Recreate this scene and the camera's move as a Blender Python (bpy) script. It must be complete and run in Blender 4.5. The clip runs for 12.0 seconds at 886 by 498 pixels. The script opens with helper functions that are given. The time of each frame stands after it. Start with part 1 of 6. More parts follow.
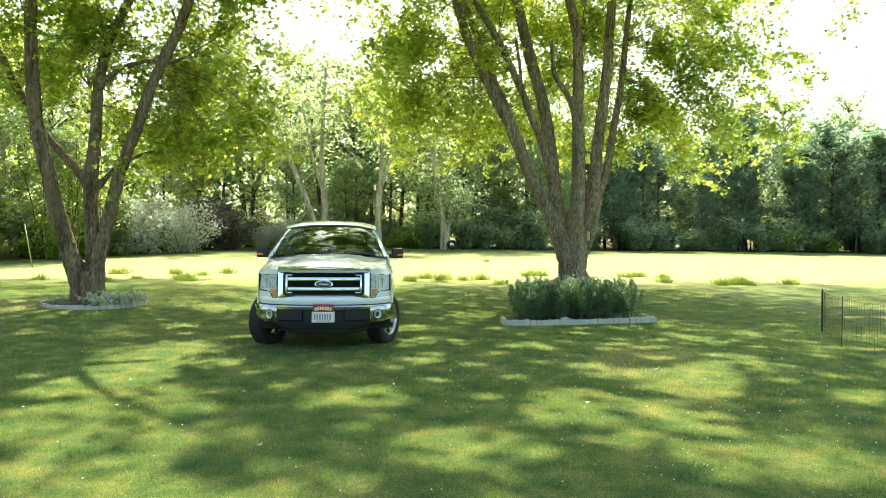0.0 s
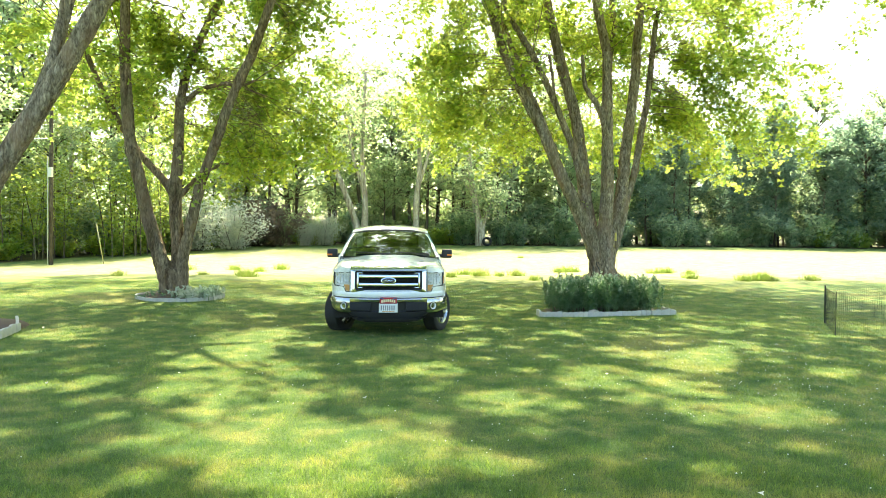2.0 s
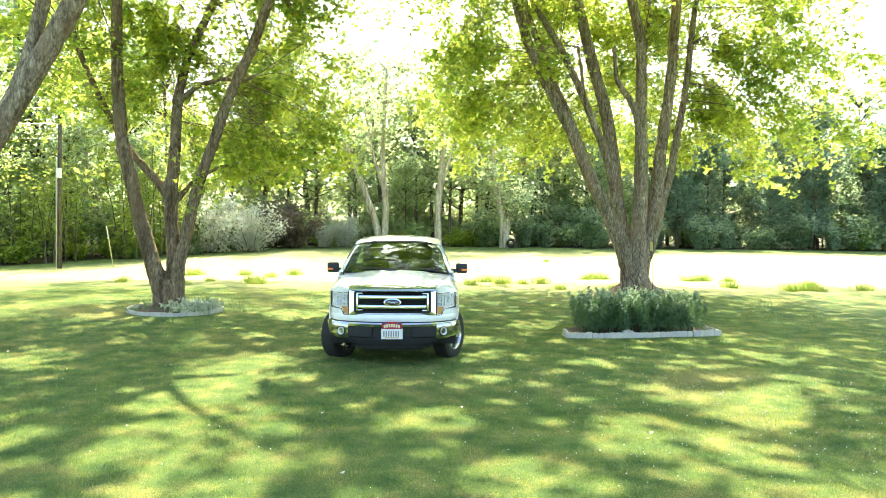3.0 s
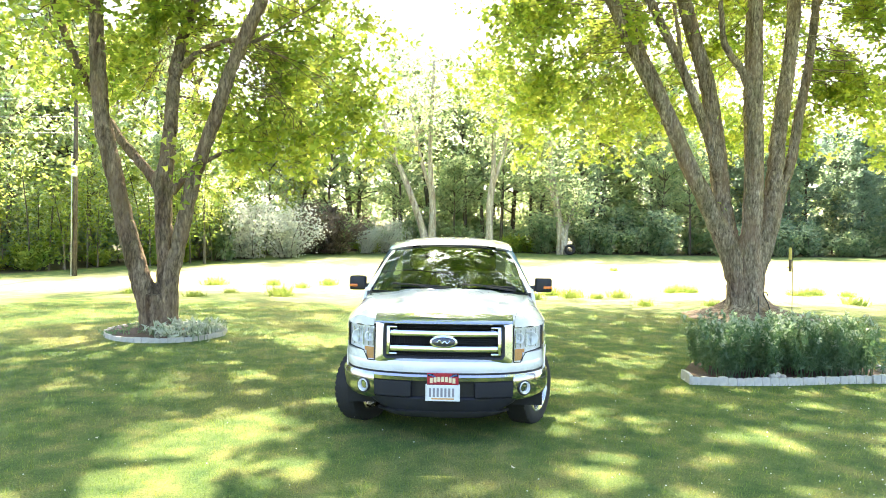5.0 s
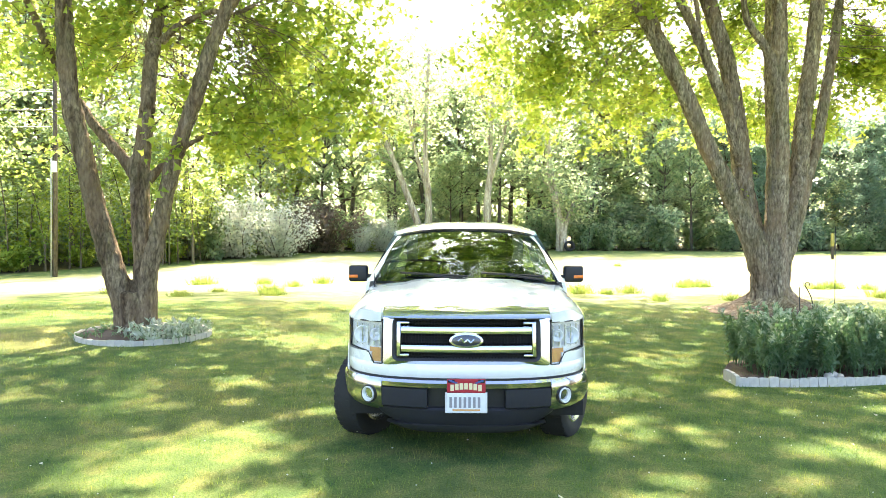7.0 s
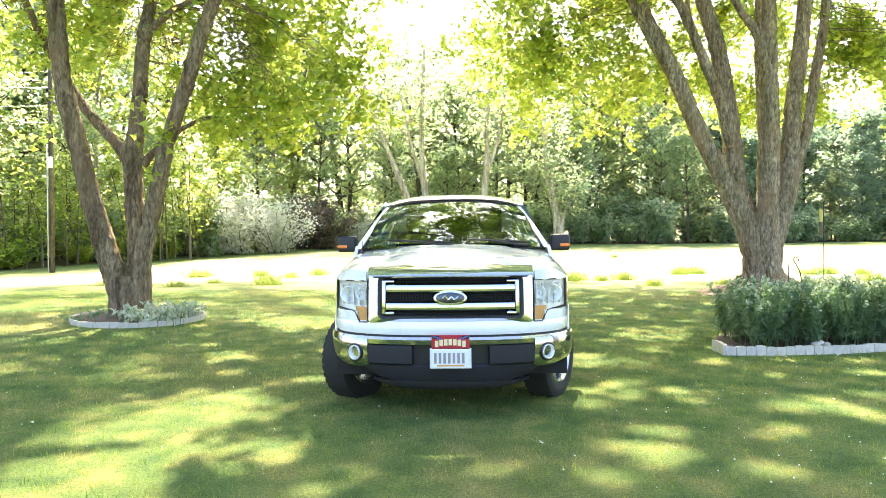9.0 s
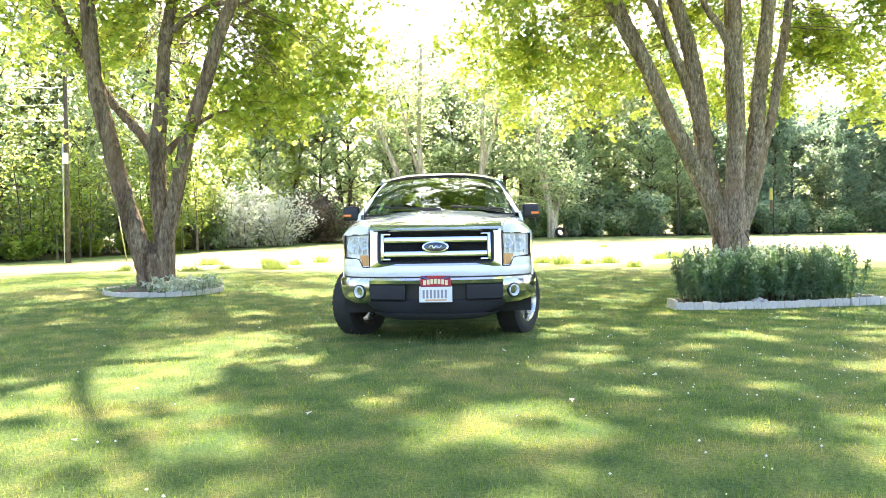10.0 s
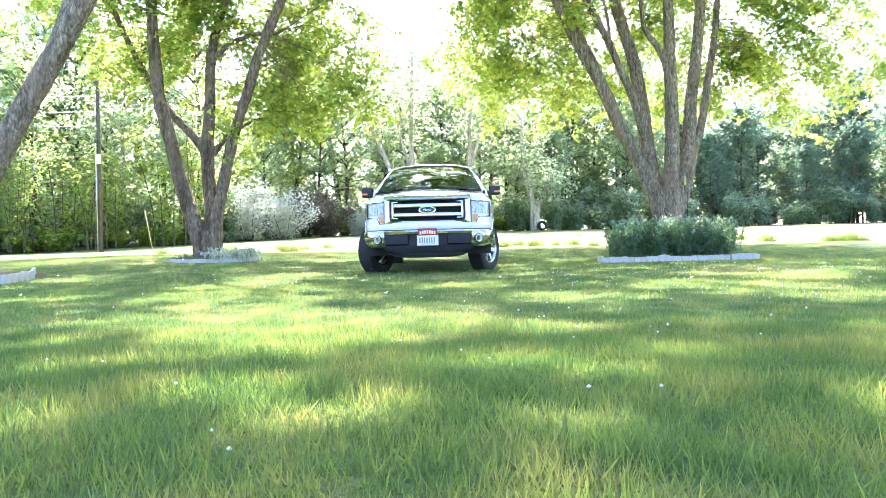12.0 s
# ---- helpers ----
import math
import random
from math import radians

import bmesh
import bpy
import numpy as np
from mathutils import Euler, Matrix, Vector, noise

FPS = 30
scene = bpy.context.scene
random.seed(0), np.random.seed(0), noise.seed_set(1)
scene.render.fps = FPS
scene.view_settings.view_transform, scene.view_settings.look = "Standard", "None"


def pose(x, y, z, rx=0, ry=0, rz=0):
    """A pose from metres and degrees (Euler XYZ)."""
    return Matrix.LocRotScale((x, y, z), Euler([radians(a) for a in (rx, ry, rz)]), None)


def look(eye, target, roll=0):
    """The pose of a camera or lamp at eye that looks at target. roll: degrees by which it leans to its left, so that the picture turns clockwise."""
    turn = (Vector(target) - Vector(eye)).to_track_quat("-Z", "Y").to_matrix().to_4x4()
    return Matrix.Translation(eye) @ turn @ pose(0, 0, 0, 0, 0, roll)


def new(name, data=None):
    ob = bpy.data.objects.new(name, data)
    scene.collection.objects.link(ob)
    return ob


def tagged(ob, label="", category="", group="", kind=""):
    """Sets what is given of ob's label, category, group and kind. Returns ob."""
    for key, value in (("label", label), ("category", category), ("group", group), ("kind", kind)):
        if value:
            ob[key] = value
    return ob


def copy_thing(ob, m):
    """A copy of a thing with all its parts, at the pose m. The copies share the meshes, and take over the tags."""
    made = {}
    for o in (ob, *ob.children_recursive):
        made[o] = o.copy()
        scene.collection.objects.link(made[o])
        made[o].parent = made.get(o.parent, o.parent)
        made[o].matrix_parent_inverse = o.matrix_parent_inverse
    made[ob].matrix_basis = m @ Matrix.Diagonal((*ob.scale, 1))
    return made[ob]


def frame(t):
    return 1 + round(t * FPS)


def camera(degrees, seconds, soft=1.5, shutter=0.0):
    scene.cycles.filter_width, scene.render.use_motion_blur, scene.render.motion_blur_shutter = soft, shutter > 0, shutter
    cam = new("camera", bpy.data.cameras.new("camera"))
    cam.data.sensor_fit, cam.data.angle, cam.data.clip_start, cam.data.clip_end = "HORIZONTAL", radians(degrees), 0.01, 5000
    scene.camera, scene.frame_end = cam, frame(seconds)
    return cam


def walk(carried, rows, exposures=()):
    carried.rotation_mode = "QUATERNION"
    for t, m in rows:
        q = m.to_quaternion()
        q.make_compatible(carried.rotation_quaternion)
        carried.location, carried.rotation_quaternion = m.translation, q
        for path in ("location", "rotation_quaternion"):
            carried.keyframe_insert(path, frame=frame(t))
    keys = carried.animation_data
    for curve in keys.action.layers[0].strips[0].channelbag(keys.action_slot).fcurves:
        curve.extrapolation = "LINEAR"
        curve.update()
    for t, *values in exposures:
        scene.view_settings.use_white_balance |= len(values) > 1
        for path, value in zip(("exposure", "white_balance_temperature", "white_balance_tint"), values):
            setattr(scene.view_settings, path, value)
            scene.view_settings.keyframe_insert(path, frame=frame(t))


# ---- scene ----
cam = camera(66.0, 12.0, soft=0.6)
PATH = [
    (0, (0.719, -9.474, 1.484), (0.912, -7.483, 1.47), 0.5),
    (0.5, (0.528, -10.992, 1.568), (0.76, -9.006, 1.542), 0.5),
    (1, (0.343, -11.538, 1.541), (0.539, -9.548, 1.515), 0.3),
    (1.5, (0.244, -11.499, 1.541), (0.353, -9.502, 1.513), 0.4),
    (2, (0.335, -11.233, 1.615), (0.434, -9.235, 1.585), 0.4),
    (2.5, (0.508, -10.685, 1.726), (0.597, -8.688, 1.695), 0.5),
    (3, (0.598, -9.755, 1.87), (0.622, -7.756, 1.833), 0.55),
    (3.2, (0.568, -9.394, 1.882), (0.564, -7.395, 1.851), 0.55),
    (4.8, (0.359, -6.377, 1.825), (0.249, -4.38, 1.798), 0.8),
    (5, (0.332, -6.153, 1.819), (0.219, -4.157, 1.799), 0.65),
    (5.5, (0.258, -5.68, 1.852), (0.142, -3.684, 1.832), 0.5),
    (6, (0.165, -5.389, 1.844), (0.047, -3.393, 1.825), 0.45),
    (6.5, (0.078, -5.209, 1.749), (-0.029, -3.212, 1.732), 0.28),
    (7, (0.062, -5.067, 1.645), (-0.031, -3.069, 1.626), 0.08),
    (8.8, (0.168, -4.992, 1.424), (0.076, -2.994, 1.413), -0.5),
    (9, (0.182, -5.14, 1.337), (0.091, -3.142, 1.318), -0.55),
    (9.5, (0.238, -5.644, 1.098), (0.146, -3.646, 1.077), -0.72),
    (10, (0.36, -6.43, 0.968), (0.27, -4.433, 0.947), -0.92),
    (10.5, (0.44, -7.323, 0.789), (0.356, -5.325, 0.771), -1.05),
    (11, (0.513, -8.318, 0.61), (0.432, -6.32, 0.591), -1.15),
    (11.5, (0.544, -9.232, 0.533), (0.469, -7.233, 0.514), -1.25),
    (12, (0.534, -9.866, 0.441), (0.469, -7.867, 0.423), -1.35),
]
walk(cam, [(t, look(eye, target, roll)) for t, eye, target, roll in PATH],
     exposures=[(0.0, 1.64, 7300, -4), (1.0, 1.87, 7200, -3), (3.0, 2.37, 7000, 4), (5.0, 2.67, 6800, 15), (9.0, 2.67, 6900, 17), (10.4, 2.62, 6450, 22), (11.0, 2.68, 6150, 25), (12.0, 2.78, 5550, 25)])

# ---- daylight ----
SUN_AZ, SUN_EL = 2.0, 53.0          # degrees from +y towards +x, and above the horizon
world = bpy.data.worlds.new("sky")
scene.world = world
world.use_nodes = True
wn, wl = world.node_tree.nodes, world.node_tree.links
wn.clear()
w_sky = wn.new("ShaderNodeTexSky")
w_sky.sky_type, w_sky.sun_disc = "NISHITA", False
w_sky.sun_elevation, w_sky.sun_rotation = radians(SUN_EL), radians(SUN_AZ)
w_sky.dust_density, w_sky.air_density = 3.0, 1.0
w_hue = wn.new("ShaderNodeHueSaturation")
w_hue.inputs["Saturation"].default_value = 1.1
w_bg = wn.new("ShaderNodeBackground")
w_bg.inputs["Strength"].default_value = 0.15
w_out = wn.new("ShaderNodeOutputWorld")
wl.new(w_sky.outputs[0], w_hue.inputs["Color"])
wl.new(w_hue.outputs[0], w_bg.inputs["Color"])
wl.new(w_bg.outputs[0], w_out.inputs["Surface"])
sun_data = bpy.data.lights.new("sun", "SUN")
sun_data.energy, sun_data.angle, sun_data.color = 4.4, radians(0.7), (1.0, 0.9, 0.68)
sun = new("sun", sun_data)
sun_dir = Vector((math.sin(radians(SUN_AZ)) * math.cos(radians(SUN_EL)), math.cos(radians(SUN_AZ)) * math.cos(radians(SUN_EL)), math.sin(radians(SUN_EL))))
sun.matrix_world = look(sun_dir * 60, (0, 0, 0))

# ---- materials ----
def shader(name):
    m = bpy.data.materials.new(name)
    m.use_nodes = True
    nt = m.node_tree
    bsdf = nt.nodes["Principled BSDF"]
    return m, nt, bsdf


def ramp(nt, stops, fac):
    r = nt.nodes.new("ShaderNodeValToRGB")
    els = r.color_ramp.elements
    while len(els) < len(stops):
        els.new(0.5)
    for e, (p, c) in zip(els, stops):
        e.position, e.color = p, (*c, 1)
    nt.links.new(fac, r.inputs["Fac"])
    return r.outputs["Color"]


def noise_tex(nt, scale, detail=4.0, rough=0.55, coords="Object", stretch=None):
    tc = nt.nodes.new("ShaderNodeTexCoord")
    src = tc.outputs[coords]
    if stretch:
        mp = nt.nodes.new("ShaderNodeMapping")
        mp.inputs["Scale"].default_value = stretch
        nt.links.new(src, mp.inputs["Vector"])
        src = mp.outputs["Vector"]
    n = nt.nodes.new("ShaderNodeTexNoise")
    n.inputs["Scale"].default_value, n.inputs["Detail"].default_value, n.inputs["Roughness"].default_value = scale, detail, rough
    nt.links.new(src, n.inputs["Vector"])
    return n.outputs["Fac"]


def mixc(nt, fac, a, b, mode="MIX"):
    m = nt.nodes.new("ShaderNodeMix")
    m.data_type, m.blend_type = "RGBA", mode
    for sock, v in ((m.inputs[0], fac), (m.inputs[6], a), (m.inputs[7], b)):
        if isinstance(v, (int, float)):
            sock.default_value = v
        elif isinstance(v, tuple):
            sock.default_value = (*v, 1)
        else:
            nt.links.new(v, sock)
    return m.outputs[2]


def bump(nt, bsdf, height, strength=0.3, distance=0.02):
    b = nt.nodes.new("ShaderNodeBump")
    b.inputs["Strength"].default_value, b.inputs["Distance"].default_value = strength, distance
    nt.links.new(height, b.inputs["Height"])
    nt.links.new(b.outputs["Normal"], bsdf.inputs["Normal"])


def plain(name, color, rough=0.5, metal=0.0, vary=0.12, scale=30.0, bump_s=0.0, coat=0.0):
    """A surface of one paint or plastic, with slight dirt in two scales."""
    m, nt, b = shader(name)
    n = noise_tex(nt, scale, 5)
    n2 = noise_tex(nt, scale * 0.12, 3)
    dark = tuple(c * (1 - vary) for c in color)
    lite = tuple(min(1, c * (1 + vary * 0.6)) for c in color)
    c1 = ramp(nt, [(0.35, dark), (0.65, lite)], n)
    c2 = ramp(nt, [(0.3, tuple(c * (1 - vary * 0.8) for c in color)), (0.7, color)], n2)
    nt.links.new(mixc(nt, 0.5, c1, c2), b.inputs["Base Color"])
    r = nt.nodes.new("ShaderNodeMapRange")
    r.inputs["To Min"].default_value, r.inputs["To Max"].default_value = max(0.02, rough * 0.8), min(1, rough * 1.2)
    nt.links.new(n, r.inputs["Value"])
    nt.links.new(r.outputs[0], b.inputs["Roughness"])
    b.inputs["Metallic"].default_value = metal
    b.inputs["Coat Weight"].default_value = coat
    b.inputs["Coat Roughness"].default_value = 0.05
    if bump_s:
        bump(nt, b, n, bump_s, 0.01)
    return m


def leaf_material(name, cols, trans, glow=0.5, rough=0.45):
    """Leaves: each one its own tint, with light let through."""
    m, nt, b = shader(name)
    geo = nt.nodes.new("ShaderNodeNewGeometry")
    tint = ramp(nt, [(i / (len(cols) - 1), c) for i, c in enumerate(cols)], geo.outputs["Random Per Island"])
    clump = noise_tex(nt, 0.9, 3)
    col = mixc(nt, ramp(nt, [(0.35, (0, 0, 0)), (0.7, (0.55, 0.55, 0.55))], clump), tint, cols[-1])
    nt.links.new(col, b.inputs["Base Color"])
    b.inputs["Roughness"].default_value = rough
    b.inputs["Specular IOR Level"].default_value = 0.22
    t = nt.nodes.new("ShaderNodeBsdfTranslucent")
    hue = nt.nodes.new("ShaderNodeMath")
    hue.operation = "FRACT"
    spread = nt.nodes.new("ShaderNodeMath")
    spread.operation = "MULTIPLY"
    nt.links.new(geo.outputs["Random Per Island"], spread.inputs[0])
    spread.inputs[1].default_value = 37.0
    nt.links.new(spread.outputs[0], hue.inputs[0])
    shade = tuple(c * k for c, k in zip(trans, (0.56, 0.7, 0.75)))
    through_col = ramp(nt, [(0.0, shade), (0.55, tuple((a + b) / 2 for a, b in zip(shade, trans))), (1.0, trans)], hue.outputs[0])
    # noise darkens whole clusters: shaded sides of the foliage put into the colour
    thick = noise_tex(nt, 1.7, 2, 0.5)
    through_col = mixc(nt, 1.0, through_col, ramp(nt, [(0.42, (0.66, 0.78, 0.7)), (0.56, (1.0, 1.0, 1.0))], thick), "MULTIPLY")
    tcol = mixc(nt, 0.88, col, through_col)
    nt.links.new(tcol, t.inputs["Color"])
    mx = nt.nodes.new("ShaderNodeMixShader")
    mx.inputs[0].default_value = glow
    nt.links.new(b.outputs[0], mx.inputs[1])
    nt.links.new(t.outputs[0], mx.inputs[2])
    nt.links.new(mx.outputs[0], nt.nodes["Material Output"].inputs["Surface"])
    return m


def bark_material(name, dark, light, moss=(0.075, 0.08, 0.03), rust=None):
    """Furrowed bark: long plates with flaking edges, mossy and bare patches."""
    m, nt, b = shader(name)
    tc = nt.nodes.new("ShaderNodeTexCoord")
    warp = nt.nodes.new("ShaderNodeTexNoise")
    warp.inputs["Scale"].default_value, warp.inputs["Detail"].default_value = 6.0, 3.0
    nt.links.new(tc.outputs["Object"], warp.inputs["Vector"])
    shift = nt.nodes.new("ShaderNodeVectorMath")
    shift.operation = "MULTIPLY_ADD"
    nt.links.new(warp.outputs["Color"], shift.inputs[0])
    shift.inputs[1].default_value = (0.09, 0.09, 0.2)
    nt.links.new(tc.outputs["Object"], shift.inputs[2])
    mp = nt.nodes.new("ShaderNodeMapping")
    mp.inputs["Scale"].default_value = (1.0, 1.0, 0.2)
    nt.links.new(shift.outputs[0], mp.inputs["Vector"])
    plates = nt.nodes.new("ShaderNodeTexVoronoi")
    plates.feature = "DISTANCE_TO_EDGE"
    plates.inputs["Scale"].default_value = 24.0
    nt.links.new(mp.outputs[0], plates.inputs["Vector"])
    tone = nt.nodes.new("ShaderNodeTexVoronoi")
    tone.inputs["Scale"].default_value = 24.0
    nt.links.new(mp.outputs[0], tone.inputs["Vector"])
    flake = noise_tex(nt, 17, 7, 0.6, stretch=(1.3, 1.3, 0.45))
    deep = nt.nodes.new("ShaderNodeMapRange")
    deep.inputs["From Max"].default_value = 0.3
    nt.links.new(plates.outputs["Distance"], deep.inputs["Value"])
    rough_sum = nt.nodes.new("ShaderNodeMath")
    rough_sum.operation = "MULTIPLY_ADD"
    nt.links.new(deep.outputs[0], rough_sum.inputs[0])
    rough_sum.inputs[1].default_value = 0.16
    half = nt.nodes.new("ShaderNodeMath")
    half.operation = "MULTIPLY"
    nt.links.new(flake, half.inputs[0])
    half.inputs[1].default_value = 0.84
    nt.links.new(half.outputs[0], rough_sum.inputs[2])
    fine = rough_sum.outputs[0]
    mid = tuple((a * 0.55 + d * 0.45) for a, d in zip(dark, light))
    c = ramp(nt, [(0.3, dark), (0.5, mid), (0.74, light)], fine)
    sep = nt.nodes.new("ShaderNodeSeparateColor")
    nt.links.new(tone.outputs["Color"], sep.inputs[0])
    c = mixc(nt, 1.0, c, ramp(nt, [(0.0, (0.72, 0.7, 0.68)), (1.0, (1.15, 1.14, 1.12))], sep.outputs[0]), "MULTIPLY")
    coarse = noise_tex(nt, 1.3, 4)
    c = mixc(nt, ramp(nt, [(0.5, (0, 0, 0)), (0.72, (0.5, 0.5, 0.5))], coarse), c, moss)
    ribs = noise_tex(nt, 6.5, 3, 0.5, stretch=(1.0, 1.0, 0.1))
    c = mixc(nt, 1.0, c, ramp(nt, [(0.34, (0.55, 0.48, 0.44)), (0.44, (0.9, 0.88, 0.86)), (0.54, (1.0, 1.0, 1.0)), (0.66, (1.3, 1.3, 1.3))], ribs), "MULTIPLY")
    if rust:
        c = mixc(nt, ramp(nt, [(0.48, (0, 0, 0)), (0.66, (0.6, 0.6, 0.6))], noise_tex(nt, 2.1, 5, 0.6, stretch=(1.4, 1.4, 0.5))), c, rust)
    nt.links.new(c, b.inputs["Base Color"])
    b.inputs["Roughness"].default_value = 0.95
    b.inputs["Specular IOR Level"].default_value = 0.2
    bump(nt, b, fine, 0.9, 0.05)
    return m


def grass_material(name, blades=False):
    m, nt, b = shader(name)
    big = noise_tex(nt, 0.35, 5, 0.6)
    mid = noise_tex(nt, 2.6, 5, 0.6)
    fine = noise_tex(nt, 55, 6, 0.7)
    g = ramp(nt, [(0.34, (0.062, 0.12, 0.036)), (0.5, (0.118, 0.172, 0.05)), (0.66, (0.225, 0.232, 0.078))], mid)
    straw = ramp(nt, [(0.54, (0, 0, 0)), (0.72, (0.5, 0.5, 0.5))], big)
    c = mixc(nt, straw, g, (0.3, 0.245, 0.105))
    # the mown field beyond the lawn is pale and dry
    tc = nt.nodes.new("ShaderNodeTexCoord")
    xyz = nt.nodes.new("ShaderNodeSeparateXYZ")
    nt.links.new(tc.outputs["Object"], xyz.inputs[0])
    wob = nt.nodes.new("ShaderNodeMath")
    wob.operation = "MULTIPLY_ADD"
    nt.links.new(big, wob.inputs[0])
    wob.inputs[1].default_value = 5.0
    nt.links.new(xyz.outputs["Y"], wob.inputs[2])
    far = nt.nodes.new("ShaderNodeMapRange")
    far.inputs["From Min"].default_value, far.inputs["From Max"].default_value = 13.0, 17.0
    nt.links.new(wob.outputs[0], far.inputs["Value"])
    hay = ramp(nt, [(0.35, (0.33, 0.35, 0.13)), (0.65, (0.47, 0.46, 0.23))], mid)
    c = mixc(nt, far.outputs[0], c, hay)
    # leaf litter under the woods, and a green strip along their edge
    side = nt.nodes.new("ShaderNodeMath")
    side.operation = "MULTIPLY_ADD"
    nt.links.new(xyz.outputs["X"], side.inputs[0])
    side.inputs[1].default_value, side.inputs[2].default_value = -1.9, -15.2
    most = nt.nodes.new("ShaderNodeMath")
    most.operation = "MAXIMUM"
    nt.links.new(side.outputs[0], most.inputs[0])
    most.inputs[1].default_value = 0.0
    reach = nt.nodes.new("ShaderNodeMath")
    nt.links.new(most.outputs[0], reach.inputs[0])
    nt.links.new(xyz.outputs["Y"], reach.inputs[1])
    under = nt.nodes.new("ShaderNodeMapRange")
    under.inputs["From Min"].default_value, under.inputs["From Max"].default_value = 37.5, 39.5
    nt.links.new(reach.outputs[0], under.inputs["Value"])
    strip = nt.nodes.new("ShaderNodeMapRange")
    strip.inputs["From Min"].default_value, strip.inputs["From Max"].default_value = 30.5, 34.0
    nt.links.new(reach.outputs[0], strip.inputs["Value"])
    c = mixc(nt, strip.outputs[0], c, g)
    c = mixc(nt, under.outputs[0], c, ramp(nt, [(0.35, (0.04, 0.045, 0.022)), (0.65, (0.09, 0.07, 0.04))], mid))
    if blades:
        geo = nt.nodes.new("ShaderNodeNewGeometry")
        tint = ramp(nt, [(0.0, (0.62, 0.74, 0.66)), (0.6, (1.0, 1.0, 0.98)), (0.93, (1.12, 1.1, 1.04)), (1.0, (1.5, 1.4, 1.25))], geo.outputs["Random Per Island"])
        c = mixc(nt, 1.0, c, tint, "MULTIPLY")
        nt.links.new(c, b.inputs["Base Color"])
        b.inputs["Roughness"].default_value = 0.5
        t = nt.nodes.new("ShaderNodeBsdfTranslucent")
        nt.links.new(mixc(nt, 1.0, c, (2.15, 2.05, 1.5), "MULTIPLY"), t.inputs["Color"])
        mx = nt.nodes.new("ShaderNodeMixShader")
        mx.inputs[0].default_value = 0.6
        nt.links.new(b.outputs[0], mx.inputs[1])
        nt.links.new(t.outputs[0], mx.inputs[2])
        nt.links.new(mx.outputs[0], nt.nodes["Material Output"].inputs["Surface"])
    else:
        blade = ramp(nt, [(0.32, (0.45, 0.5, 0.4)), (0.55, (1, 1, 1)), (0.75, (1.5, 1.45, 1.3))], fine)
        c = mixc(nt, 1.0, c, blade, "MULTIPLY")
        nt.links.new(c, b.inputs["Base Color"])
        b.inputs["Roughness"].default_value = 0.85
        b.inputs["Specular IOR Level"].default_value = 0.15
        bump(nt, b, fine, 0.8, 0.03)
    return m


M_grass = grass_material("lawn_grass")
M_blade = grass_material("grass_blades", True)
M_bark_r = bark_material("bark_maple", (0.095, 0.074, 0.054), (0.5, 0.42, 0.33), rust=(0.27, 0.18, 0.125))
M_bark_l = bark_material("bark_maple_brown", (0.085, 0.062, 0.042), (0.4, 0.31, 0.21), rust=(0.22, 0.145, 0.09))
M_bark_far = bark_material("bark_woods", (0.06, 0.05, 0.04), (0.26, 0.23, 0.19))
M_bark_pale = bark_material("bark_pale", (0.3, 0.27, 0.22), (0.66, 0.62, 0.55), moss=(0.2, 0.19, 0.13))
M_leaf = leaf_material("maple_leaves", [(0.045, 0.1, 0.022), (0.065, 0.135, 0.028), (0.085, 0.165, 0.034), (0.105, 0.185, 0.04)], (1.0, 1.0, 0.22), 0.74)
M_leaf_wood = leaf_material("woods_leaves", [(0.1, 0.165, 0.1), (0.135, 0.205, 0.12), (0.17, 0.24, 0.135), (0.21, 0.28, 0.15)], (1.0, 1.0, 0.56), 0.73)
M_leaf_yell = leaf_material("sunlit_leaves", [(0.075, 0.14, 0.035), (0.105, 0.18, 0.045), (0.14, 0.21, 0.05)], (0.97, 0.97, 0.22), 0.62)
M_leaf_dark = leaf_material("dark_shrub_leaves", [(0.12, 0.18, 0.115), (0.165, 0.235, 0.15), (0.22, 0.29, 0.19)], (0.84, 0.88, 0.5), 0.6)
M_leaf_pale = leaf_material("pale_shrub_leaves", [(0.5, 0.5, 0.4), (0.76, 0.72, 0.62), (0.88, 0.85, 0.77)], (0.98, 0.94, 0.8), 0.55)
M_leaf_deep = leaf_material("deep_green_leaves", [(0.09, 0.145, 0.1), (0.13, 0.195, 0.13), (0.18, 0.245, 0.165)], (0.62, 0.74, 0.5), 0.56)
M_leaf_plum = leaf_material("brown_shrub_leaves", [(0.11, 0.08, 0.065), (0.17, 0.12, 0.1), (0.24, 0.19, 0.15)], (0.5, 0.38, 0.28), 0.45)
M_leaf_bed = leaf_material("bed_plant_leaves", [(0.06, 0.125, 0.065), (0.09, 0.17, 0.09), (0.13, 0.215, 0.12), (0.2, 0.28, 0.18)], (0.4, 0.56, 0.24), 0.45)
M_leaf_varieg = leaf_material("variegated_leaves", [(0.2, 0.28, 0.12), (0.55, 0.58, 0.45), (0.78, 0.78, 0.68)], (0.7, 0.75, 0.5), 0.35)
M_leaf_tuft = leaf_material("tuft_blades", [(0.08, 0.13, 0.03), (0.11, 0.17, 0.035), (0.15, 0.2, 0.04)], (0.5, 0.56, 0.12), 0.5)
M_leaf_tip = leaf_material("pale_shoot_tips", [(0.3, 0.38, 0.22), (0.42, 0.48, 0.33), (0.55, 0.6, 0.46)], (0.6, 0.68, 0.4), 0.4)
M_clover = plain("clover_white", (0.75, 0.75, 0.68), 0.8, vary=0.2)
